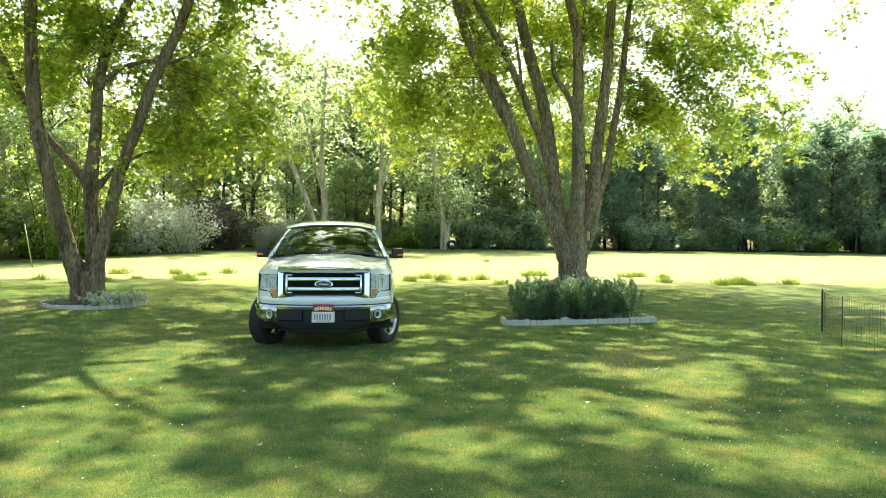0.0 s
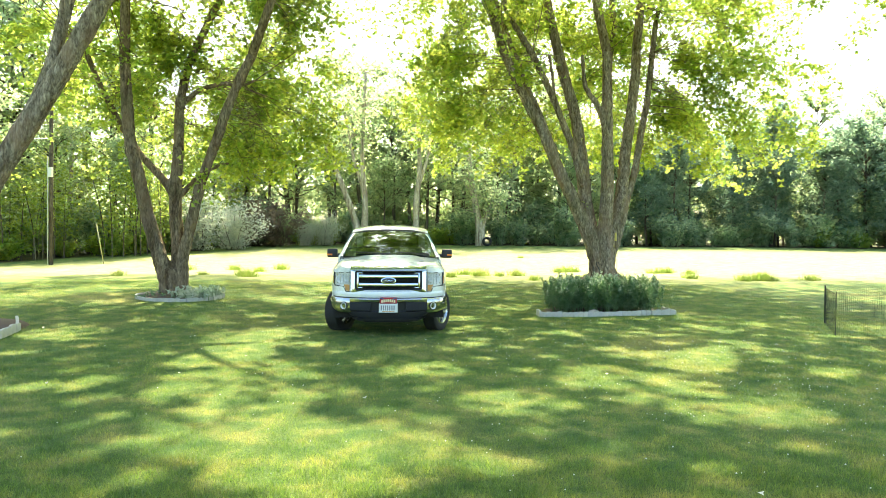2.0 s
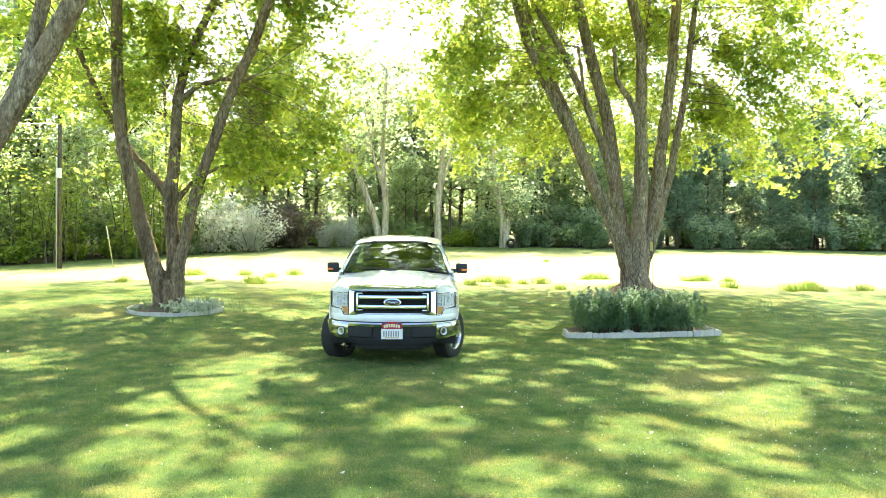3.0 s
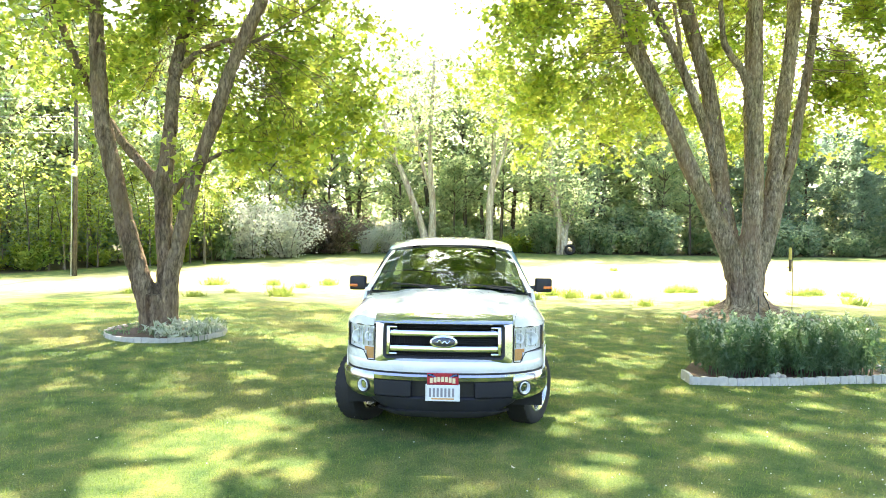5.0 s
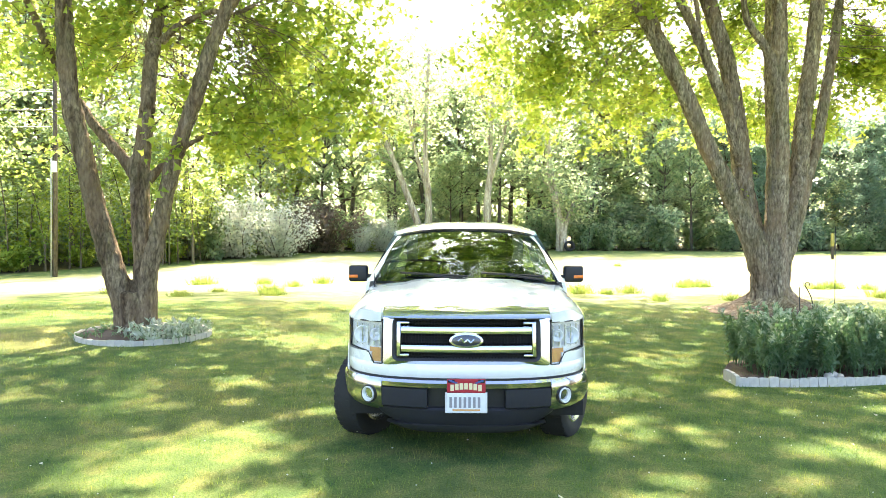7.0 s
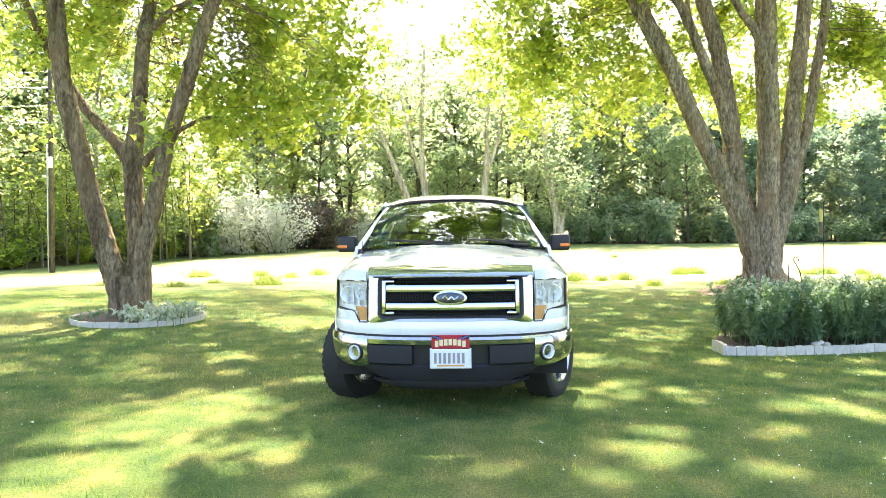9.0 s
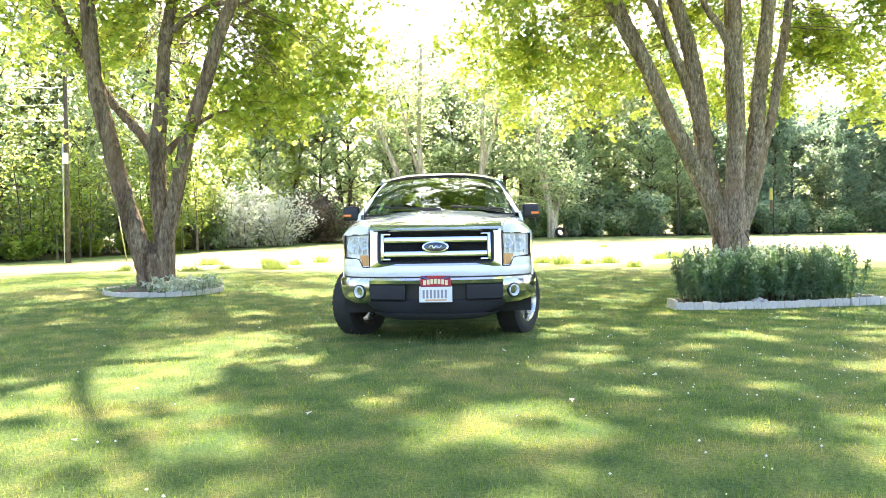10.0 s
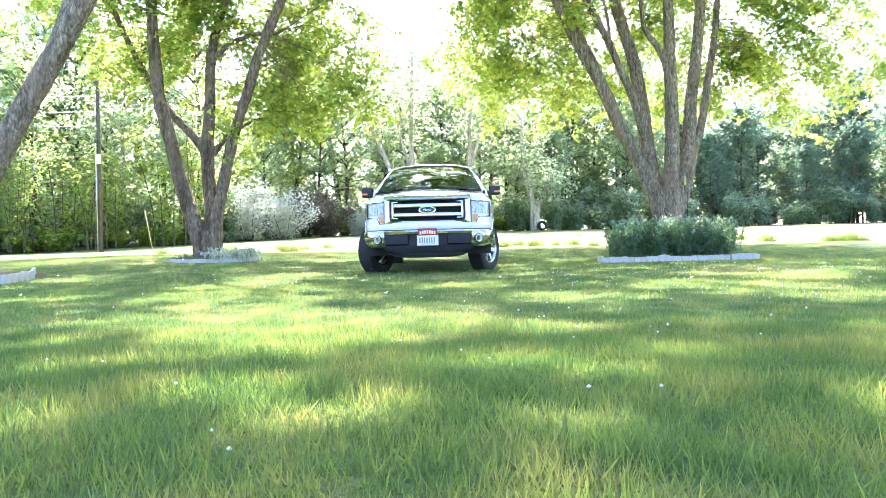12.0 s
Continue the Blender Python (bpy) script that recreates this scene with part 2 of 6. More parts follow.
M_soil = plain("bed_soil", (0.13, 0.085, 0.06), 0.95, vary=0.5, scale=40, bump_s=0.8)
M_edging = plain("edging_white", (0.62, 0.58, 0.52), 0.7, vary=0.3, scale=9, bump_s=0.25)
M_polewood = bark_material("pole_wood", (0.06, 0.05, 0.042), (0.18, 0.16, 0.135), moss=(0.11, 0.1, 0.08))
M_wire = plain("wire_dark", (0.03, 0.035, 0.035), 0.5, 0.6)
M_wire_pale = plain("wire_galvanised", (0.35, 0.36, 0.36), 0.45, 0.7)
M_white_plastic = plain("white_plastic", (0.75, 0.75, 0.72), 0.45)
M_paint = plain("white_car_paint", (0.88, 0.88, 0.87), 0.28, vary=0.03, scale=3, coat=1.0)
M_chrome = plain("chrome", (0.74, 0.75, 0.77), 0.08, 1.0, vary=0.04)
M_chrome_dull = plain("bumper_chrome", (0.48, 0.49, 0.5), 0.1, 1.0, vary=0.08)
M_black = plain("black_plastic", (0.018, 0.018, 0.02), 0.5, vary=0.3)
M_bumper_black = plain("bumper_pad", (0.01, 0.011, 0.016), 0.65, vary=0.2)
M_rubber = plain("tyre_rubber", (0.022, 0.022, 0.022), 0.85, vary=0.35, scale=18, bump_s=0.2)
M_alloy = plain("alloy", (0.6, 0.61, 0.62), 0.25, 0.9)
M_amber = plain("amber_lens", (0.8, 0.42, 0.16), 0.15, vary=0.1, coat=1.0)
M_orange = plain("orange_reflector", (0.9, 0.22, 0.03), 0.25, coat=0.6)
M_red = plain("red_lens", (0.45, 0.02, 0.02), 0.2, coat=1.0)
M_red_plate = plain("red_plate", (0.45, 0.02, 0.035), 0.4)
M_plate = plain("plate_white", (0.82, 0.82, 0.8), 0.4, vary=0.06)
M_plate_bar = plain("plate_grey", (0.3, 0.28, 0.3), 0.5)
M_cream = plain("plate_cream", (0.85, 0.72, 0.45), 0.45)
M_smoke = plain("smoked_acrylic", (0.36, 0.42, 0.42), 0.06, 0.85, vary=0.1)
M_stripe = plain("stripe_blue", (0.06, 0.1, 0.3), 0.4)
M_blue = plain("emblem_blue", (0.012, 0.016, 0.035), 0.2, coat=1.0)
M_cloth = plain("seat_cloth", (0.09, 0.085, 0.08), 0.9, scale=60)
M_under = plain("underbody", (0.02, 0.02, 0.02), 0.9)
M_guard = plain("guard_yellow", (0.42, 0.38, 0.2), 0.6)
M_stone = plain("pale_stone", (0.6, 0.54, 0.48), 0.85, vary=0.25, scale=25, bump_s=0.3)
M_yellow = plain("feeder_yellow", (0.62, 0.48, 0.1), 0.5)
M_seed = plain("feeder_dark", (0.12, 0.08, 0.04), 0.6)


def pane_material(name, tint, rough=0.0, ior=1.5, gloss=(0.9, 0.9, 0.9)):
    """A thin pane: tinted see-through with mirror gloss by its angle."""
    m, nt, b = shader(name)
    nt.nodes.remove(b)
    tr, gl = nt.nodes.new("ShaderNodeBsdfTransparent"), nt.nodes.new("ShaderNodeBsdfGlossy")
    tr.inputs["Color"].default_value = (*tint, 1)
    gl.inputs["Roughness"].default_value = rough
    gl.inputs["Color"].default_value = (*gloss, 1)
    fr = nt.nodes.new("ShaderNodeFresnel")
    fr.inputs["IOR"].default_value = ior
    mx = nt.nodes.new("ShaderNodeMixShader")
    nt.links.new(fr.outputs[0], mx.inputs[0])
    nt.links.new(tr.outputs[0], mx.inputs[1])
    nt.links.new(gl.outputs[0], mx.inputs[2])
    nt.links.new(mx.outputs[0], nt.nodes["Material Output"].inputs["Surface"])
    return m


M_glass = pane_material("tinted_glass", (0.09, 0.14, 0.14), 0.0, 1.9, (0.72, 0.93, 1.0))
M_glass_clear = pane_material("clear_lens", (0.95, 0.96, 0.97), 0.02, 1.25)
M_lamp = plain("lamp_silver", (0.95, 0.95, 0.94), 0.35, 0.2, vary=0.12)

# ---- mesh helpers ----
def finish(name, me, material, parent=None, label="", smooth=True):
    if material:
        me.materials.append(material)
    if smooth:
        me.polygons.foreach_set("use_smooth", [True] * len(me.polygons))
    ob = new(name, me)
    if parent:
        ob.parent = parent
    if label:
        tagged(ob, label)
    return ob


def part(name, bm, material, parent=None, label="", smooth=False):
    me = bpy.data.meshes.new(name)
    bm.normal_update()
    bm.to_mesh(me)
    bm.free()
    return finish(name, me, material, parent, label, smooth)


def root(name, place, label, category, group="", kind=""):
    ob = new(name)
    ob.empty_display_size = 0.2
    ob.location = place
    return tagged(ob, label, category, group, kind)


def arrays_mesh(name, verts, faces):
    """A mesh from numpy arrays: verts (n, 3), faces (m, k)."""
    me = bpy.data.meshes.new(name)
    m, k = faces.shape
    me.vertices.add(len(verts))
    me.vertices.foreach_set("co", np.asarray(verts, np.float32).ravel())
    me.loops.add(m * k)
    me.loops.foreach_set("vertex_index", faces.astype(np.int32).ravel())
    me.polygons.add(m)
    me.polygons.foreach_set("loop_start", np.arange(m, dtype=np.int32) * k)
    me.polygons.foreach_set("loop_total", np.full(m, k, np.int32))
    me.update(calc_edges=True)
    return me


def add_box(bm, x0, x1, y0, y1, z0, z1, bevel=0.0, segs=2):
    vs = [bm.verts.new(p) for p in ((x0, y0, z0), (x1, y0, z0), (x1, y1, z0), (x0, y1, z0), (x0, y0, z1), (x1, y0, z1), (x1, y1, z1), (x0, y1, z1))]
    fs = [bm.faces.new([vs[i] for i in f]) for f in ((3, 2, 1, 0), (4, 5, 6, 7), (0, 1, 5, 4), (1, 2, 6, 5), (2, 3, 7, 6), (3, 0, 4, 7))]
    if bevel:
        bmesh.ops.bevel(bm, geom=list({e for f in fs for e in f.edges}), offset=bevel, segments=segs, profile=0.5, affect="EDGES")
    return bm


def box_bm(*a, **k):
    return add_box(bmesh.new(), *a, **k)


def add_grid(bm, fn, us, vs, close_u=False):
    rows = [[bm.verts.new(fn(u, v)) for v in vs] for u in us]
    n = len(rows)
    for i in range(n if close_u else n - 1):
        a, b = rows[i], rows[(i + 1) % n]
        for j in range(len(vs) - 1):
            bm.faces.new((a[j], b[j], b[j + 1], a[j + 1]))
    return rows


def add_tube(bm, pts, radii, sides=8, cap=True):
    """A tapered round bar along a line of points."""
    pts = [Vector(p) for p in pts]
    rings = []
    side = None
    for i, p in enumerate(pts):
        d = (pts[min(i + 1, len(pts) - 1)] - pts[max(i - 1, 0)]).normalized()
        if side is None:
            side = d.orthogonal().normalized()
        side = (side - d * side.dot(d)).normalized()
        up = d.cross(side)
        r = radii[i] if isinstance(radii, (list, tuple)) else radii
        rings.append([bm.verts.new(p + (side * math.cos(a) + up * math.sin(a)) * r) for a in (2 * math.pi * k / sides for k in range(sides))])
    for a, b in zip(rings, rings[1:]):
        for k in range(sides):
            bm.faces.new((a[k], a[(k + 1) % sides], b[(k + 1) % sides], b[k]))
    if cap:
        bm.faces.new(rings[0][::-1])
        bm.faces.new(rings[-1])
    return bm


def add_prism(bm, outline, y0, y1):
    """An outline of (x, z) points drawn out from y0 to y1."""
    a = [bm.verts.new((x, y0, z)) for x, z in outline]
    b = [bm.verts.new((x, y1, z)) for x, z in outline]
    n = len(a)
    bm.faces.new(a)
    bm.faces.new(b[::-1])
    for i in range(n):
        bm.faces.new((a[i], b[i], b[(i + 1) % n], a[(i + 1) % n]))
    return bm


def lerp_table(table, x):
    return float(np.interp(x, [a for a, _ in table], [b for _, b in table]))

# ---- ground ----
def ground_z(x, y):
    """The lie of the land, for numbers or arrays: it rises a little to both sides round the beds, and to the woods."""
    z = np.interp(y, [-60, 0, 4, 8, 20, 36, 60, 200], [0, 0, 0.01, 0.13, 0.42, 1.1, 1.5, 3.0])
    z = z - np.where(np.asarray(x) > 0, 0.005, 0.02) * np.clip(x, -9, 9) * np.interp(y, [0, 3, 7, 15], [0, 1, 1, 0])
    return z + 0.03 * np.sin(x * 0.23 + 1.0) * np.sin(y * 0.19) * np.clip((np.abs(x) + np.abs(y)) / 30, 0, 1)


def height(x, y):
    return float(ground_z(x, y))


def spaced(lo, hi, fine_lo, fine_hi, step, coarse):
    return sorted({*np.arange(lo, fine_lo, coarse), *np.arange(fine_lo, fine_hi, step), *np.arange(fine_hi, hi + 1, coarse)})


bm = bmesh.new()
add_grid(bm, lambda u, v: (u, v, height(u, v)), spaced(-420, 420, -24, 24, 1.0, 22), spaced(-400, 440, -24, 48, 1.0, 22))
ground = part("ground", bm, M_grass, smooth=True)
tagged(ground, "mown green lawn running into a sunlit field", "lawn", kind="structure")

# ---- trees ----
LEAF5 = np.array([(0, 0), (0.52, 0.36), (0.25, 0.5), (0, 1.0), (-0.25, 0.5), (-0.52, 0.36)])
LEAF4 = np.array([(0, 0), (0.36, 0.45), (0, 1.0), (-0.36, 0.45)])


def leaf_arrays(rng, places, sizes, shape=LEAF5, droop=0.35, flat=0.9):
    """Leaves of their own size and turn at the places given: vertices and faces."""
    n, k = len(places), len(shape)
    nrm = rng.normal(size=(n, 3)) * 0.8
    nrm[:, 2] = np.abs(nrm[:, 2]) + flat
    nrm /= np.linalg.norm(nrm, axis=1)[:, None]
    along = rng.normal(size=(n, 3))
    along[:, 2] -= droop * 2
    along -= nrm * np.sum(along * nrm, 1)[:, None]
    along /= np.linalg.norm(along, axis=1)[:, None] + 1e-9
    across = np.cross(nrm, along)
    sh = shape - np.array([0, 0.5])
    fold = np.abs(sh[:, 0]) * 0.55
    v = (across[:, None] * sh[None, :, 0, None] + along[:, None] * sh[None, :, 1, None] + nrm[:, None] * fold[None, :, None])
    v = v * np.asarray(sizes)[:, None, None] + places[:, None]
    f = np.arange(n * k).reshape(n, k)
    return v.reshape(-1, 3), f


def smooth_line(pts, steps=5):
    """A rounded line through the points."""
    p = [Vector(a) for a in pts]
    p = [p[0] * 2 - p[1]] + p + [p[-1] * 2 - p[-2]]
    out = []
    for i in range(1, len(p) - 2):
        for s in range(steps):
            t = s / steps
            out.append(0.5 * ((2 * p[i]) + (p[i + 1] - p[i - 1]) * t + (2 * p[i - 1] - 5 * p[i] + 4 * p[i + 1] - p[i + 2]) * t * t + (3 * p[i] - p[i - 1] - 3 * p[i + 1] + p[i + 2]) * t ** 3))
    out.append(p[-2])
    return out


def knobbly(rng, bm, line, r0, r1, sides=12, rough=0.05):
    """A limb with uneven girth."""
    n = len(line)
    radii = [(r0 + (r1 - r0) * (i / (n - 1)) ** 0.85) * (1 + rng.normal() * rough) for i in range(n)]
    add_tube(bm, line, radii, sides)


def branch_out(rng, start, heading, length, rise, sag, steps=7):
    p, d, pts = Vector(start), Vector(heading).normalized(), [Vector(start)]
    for i in range(steps):
        d = (d + Vector((rng.normal() * 0.16, rng.normal() * 0.16, rise - sag * (i / steps) ** 1.5 + rng.normal() * 0.08))).normalized()
        p = p + d * (length / steps)
        pts.append(p.copy())
    return pts


# gaps cut in the crowns to put sun patches on the lawn: x, y, half width
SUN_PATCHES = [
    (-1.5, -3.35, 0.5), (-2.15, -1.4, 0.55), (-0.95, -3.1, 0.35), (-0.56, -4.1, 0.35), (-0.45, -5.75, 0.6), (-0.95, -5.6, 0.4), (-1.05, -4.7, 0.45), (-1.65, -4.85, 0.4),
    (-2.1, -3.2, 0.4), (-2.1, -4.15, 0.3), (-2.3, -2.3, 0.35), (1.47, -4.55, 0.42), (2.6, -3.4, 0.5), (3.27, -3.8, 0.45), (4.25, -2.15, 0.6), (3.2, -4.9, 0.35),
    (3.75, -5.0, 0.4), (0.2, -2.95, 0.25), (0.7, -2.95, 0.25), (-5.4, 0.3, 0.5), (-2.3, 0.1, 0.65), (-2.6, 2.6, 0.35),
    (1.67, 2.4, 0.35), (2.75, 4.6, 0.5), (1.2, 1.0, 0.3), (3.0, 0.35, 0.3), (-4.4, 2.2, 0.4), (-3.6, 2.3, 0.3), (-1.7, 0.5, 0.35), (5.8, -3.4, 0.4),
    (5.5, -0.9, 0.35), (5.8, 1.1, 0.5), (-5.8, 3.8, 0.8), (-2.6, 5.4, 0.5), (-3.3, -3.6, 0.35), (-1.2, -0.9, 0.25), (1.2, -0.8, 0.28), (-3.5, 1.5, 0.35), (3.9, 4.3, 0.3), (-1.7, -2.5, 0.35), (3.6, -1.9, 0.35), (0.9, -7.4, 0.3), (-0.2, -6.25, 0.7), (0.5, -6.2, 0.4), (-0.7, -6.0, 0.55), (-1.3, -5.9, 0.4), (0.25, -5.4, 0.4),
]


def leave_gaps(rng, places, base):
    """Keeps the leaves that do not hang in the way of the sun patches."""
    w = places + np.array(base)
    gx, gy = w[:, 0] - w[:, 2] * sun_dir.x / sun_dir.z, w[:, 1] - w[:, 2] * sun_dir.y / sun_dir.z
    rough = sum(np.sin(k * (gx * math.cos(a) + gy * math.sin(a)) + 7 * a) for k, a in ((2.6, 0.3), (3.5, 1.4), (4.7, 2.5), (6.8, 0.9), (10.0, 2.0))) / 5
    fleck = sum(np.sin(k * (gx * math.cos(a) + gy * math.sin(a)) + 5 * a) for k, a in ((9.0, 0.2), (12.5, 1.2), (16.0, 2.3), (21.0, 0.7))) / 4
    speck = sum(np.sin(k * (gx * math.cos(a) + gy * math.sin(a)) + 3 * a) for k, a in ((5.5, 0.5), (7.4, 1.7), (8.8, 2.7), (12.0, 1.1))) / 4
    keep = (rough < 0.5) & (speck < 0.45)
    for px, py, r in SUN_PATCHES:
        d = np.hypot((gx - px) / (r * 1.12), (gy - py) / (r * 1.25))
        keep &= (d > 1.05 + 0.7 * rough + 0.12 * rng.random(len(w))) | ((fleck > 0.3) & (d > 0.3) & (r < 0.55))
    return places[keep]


def maple(name, base, stems, flare, label, bark, seed, sprays, canopy, tufts=0, leaf=0.13, per=6, shade=None, pads=2.5):
    """A many-stemmed maple. stems: (points, first and last radius). sprays: hanging leafy boughs as (count, bearing from and to,
    reach from and to, height from and to). canopy: (count of leaf clumps, height from and to, reach, offset x, offset y)."""
    rng = np.random.default_rng(seed)
    tree = root(name, base, label, "tree")
    wood = bmesh.new()
    fl_r, fl_h, spread = flare

    def butt(u, v):
        z = -0.15 + v * (fl_h + 0.15)
        s = max(0.0, 1 - z / fl_h)
        r = fl_r * (0.80 + 0.06 * (z / fl_h) ** 2) + fl_r * spread * s ** 8
        r *= 1 + 0.13 * math.sin(u * 3 + 0.6) + 0.09 * math.sin(u * 7 + z * 0.8) + s ** 4 * 0.18 * math.sin(u * 5 + 2)
        for g in (-1.68, -0.75, -2.65, 0.8, 2.2):
            off = (u - g + math.pi) % (2 * math.pi) - math.pi
            r *= 1 - 0.2 * math.exp(-(off / 0.17) ** 2)
        return (r * math.cos(u), r * math.sin(u), z)
    add_grid(wood, butt, [2 * math.pi * k / 72 for k in range(72)], [k / 14 for k in range(15)], close_u=True)
    bmesh.ops.holes_fill(wood, edges=[e for e in wood.edges if e.is_boundary], sides=0)
    feet = []
    for pts, r0, r1 in stems:
        if pts[0][2] < 1.5:
            pts = [(pts[0][0], pts[0][1], -0.1)] + list(pts)
        line = smooth_line(pts)
        knobbly(rng, wood, line, r0, r1, 14, 0.035)
        feet += [p for p in line if p.z > 2.6]
        end, d = line[-1], (line[-1] - line[-4]).normalized()
        if end.z > 5.5 and r1 > 0.075:
            # the stem goes on upwards
            up = branch_out(rng, end, d, (canopy[2] - end.z) * rng.uniform(0.75, 0.95), 0.10, 0.05, 8)
            bm = bmesh.new()
            add_tube(bm, up, [r1 * (1 - 0.11 * i) for i in range(len(up))], 9)
            part("limb", bm, bark, tree, smooth=True)
            feet += up[1:]
    trunk = part("trunk", wood, bark, tree, smooth=True)
    fuse = trunk.modifiers.new("fuse", "REMESH")
    fuse.mode, fuse.voxel_size, fuse.use_smooth_shade = "VOXEL", 0.03, True
    soft = trunk.modifiers.new("soften", "SMOOTH")
    soft.factor, soft.iterations = 0.5, 2
    knots = bpy.data.textures.new("bark_relief", "CLOUDS")
    knots.noise_scale, knots.noise_depth = 0.13, 3
    ridge = trunk.modifiers.new("bark_relief", "DISPLACE")
    ridge.texture, ridge.texture_coords, ridge.strength, ridge.mid_level = knots, "LOCAL", 0.045, 0.5
    feet_a = np.array([tuple(p) for p in feet])
    bm = bmesh.new()
    low, high = [], []
    # hanging boughs with sprays of leaves
    for count, b0, b1, r0, r1, z0, z1 in sprays:
        for _ in range(count):
            a, r, z = radians(rng.uniform(b0, b1)), rng.uniform(r0, r1), rng.uniform(z0, z1)
            end = np.array((r * math.cos(a), r * math.sin(a), z))
            cost = np.linalg.norm(feet_a[:, :2] - end[:2] * 0.45, axis=1) + 1.2 * np.abs(feet_a[:, 2] - (z + 0.8 + 0.22 * r))
            foot = feet_a[np.argsort(cost)[rng.integers(0, 4)]]
            mid = foot * 0.42 + end * 0.58 + np.array((rng.normal() * 0.25, rng.normal() * 0.25, 0.25 + 0.08 * r))
            line = smooth_line([tuple(foot), tuple(mid), tuple(end)], 6)
            add_tube(bm, line, [0.003 + 0.007 * (1 - i / (len(line) - 1)) for i in range(len(line))], 5, cap=False)
            for q in line[len(line) // 2:]:
                for _ in range(2):
                    sub = branch_out(rng, q, (rng.normal(), rng.normal(), rng.normal() * 0.4 - 0.3), rng.uniform(0.3, 0.85), 0.0, 0.3, 3)
                    add_tube(bm, sub, [0.006, 0.005, 0.004, 0.002], 3, cap=False)
                    low += [tuple(p) for p in sub[1:]]
    for _ in range(tufts):
        p = feet[rng.integers(0, len(feet))]
        if p.z < 5.5:
            low += [(p.x + rng.normal() * 0.2, p.y - 0.15 + rng.normal() * 0.15, p.z + rng.normal() * 0.25) for _ in range(14)]
    low = np.array(low)
    # leaves gather in pads along the boughs, with bare twigs between
    thick = sum(np.sin(k * (low @ np.array(d)) + p) for k, d, p in ((2.3, (0.8, 0.5, 0.3), seed), (2.9, (-0.5, 0.8, 0.4), 1.0), (3.4, (0.2, -0.3, 0.93), 2.0), (4.6, (0.6, -0.6, 0.5), 4.0))) / 4
    number = (per * np.clip(1.05 + pads * thick, 0.05, 1.9)).astype(int)
    places = np.repeat(low, number, axis=0)
    places = places + rng.normal(size=places.shape) * np.array([0.13, 0.13, 0.085])
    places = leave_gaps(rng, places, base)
    v, f = leaf_arrays(rng, places, rng.uniform(0.6, 1.15, len(places)) * leaf, flat=0.35)
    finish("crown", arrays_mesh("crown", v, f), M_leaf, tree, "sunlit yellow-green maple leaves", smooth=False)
    # the canopy above: separate clumps with open sky between
    count, z0, z1, reach, ox, oy = canopy
    clumps = []
    for _ in range(count * 12):
        if len(clumps) >= count:
            break
        t = rng.uniform(0, 1)
        room = reach * (0.75 + 0.9 * t - 1.4 * t * t)
        a, r = rng.uniform(0, 2 * math.pi), room * math.sqrt(rng.uniform(0.02, 1))
        c = np.array((r * math.cos(a) + ox * (0.3 + t), r * math.sin(a) + oy * (0.3 + t), z0 + (z1 - z0) * t))
        if all(np.linalg.norm((c - o) * np.array((1, 1, 0.8))) > 0.95 for o in clumps):
            clumps.append(c)
    if shade:
        # unseen leaf clumps added high up-sun, to cast shade on chosen lawn stretches
        for number, gx0, gx1, gy0, gy1 in shade:
            for _ in range(number):
                z, gx, gy = rng.uniform(12.0, 17.0), rng.uniform(gx0, gx1), rng.uniform(gy0, gy1)
                z += max(0.0, gy - 8.5) * 0.6
                clumps.append(np.array((gx - base[0] + z * sun_dir.x / sun_dir.z, gy - base[1] + z * sun_dir.y / sun_dir.z, z)))
    for c in clumps:
        foot = feet_a[np.argmin(np.linalg.norm(feet_a - c + np.array((0, 0, 1.0)), axis=1))]
        mid = (foot + c) / 2 + np.array((0, 0, 0.2))
        line = smooth_line([tuple(foot), tuple(mid), tuple(c)], 3)
        run = np.array([tuple(p) for p in line])
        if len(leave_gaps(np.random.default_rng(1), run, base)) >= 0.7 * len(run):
            add_tube(bm, line, [0.014 - 0.01 * i / (len(line) - 1) for i in range(len(line))], 5, cap=False)
        n = int(rng.uniform(110, 240))
        size = rng.uniform(0.3, 0.52)
        high.append(c + rng.normal(size=(n, 3)) * np.array([size, size, size * 0.55]))
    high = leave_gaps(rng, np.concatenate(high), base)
    v, f = leaf_arrays(rng, high, rng.uniform(0.7, 1.2, len(high)) * 0.16, LEAF4)
    finish("canopy", arrays_mesh("canopy", v, f), M_leaf, tree, "high maple foliage with any clumps added to shade the lawn", smooth=False)
    tagged(part("twig_mass", bm, bark, tree, smooth=True), kind="stuff")
    return tree


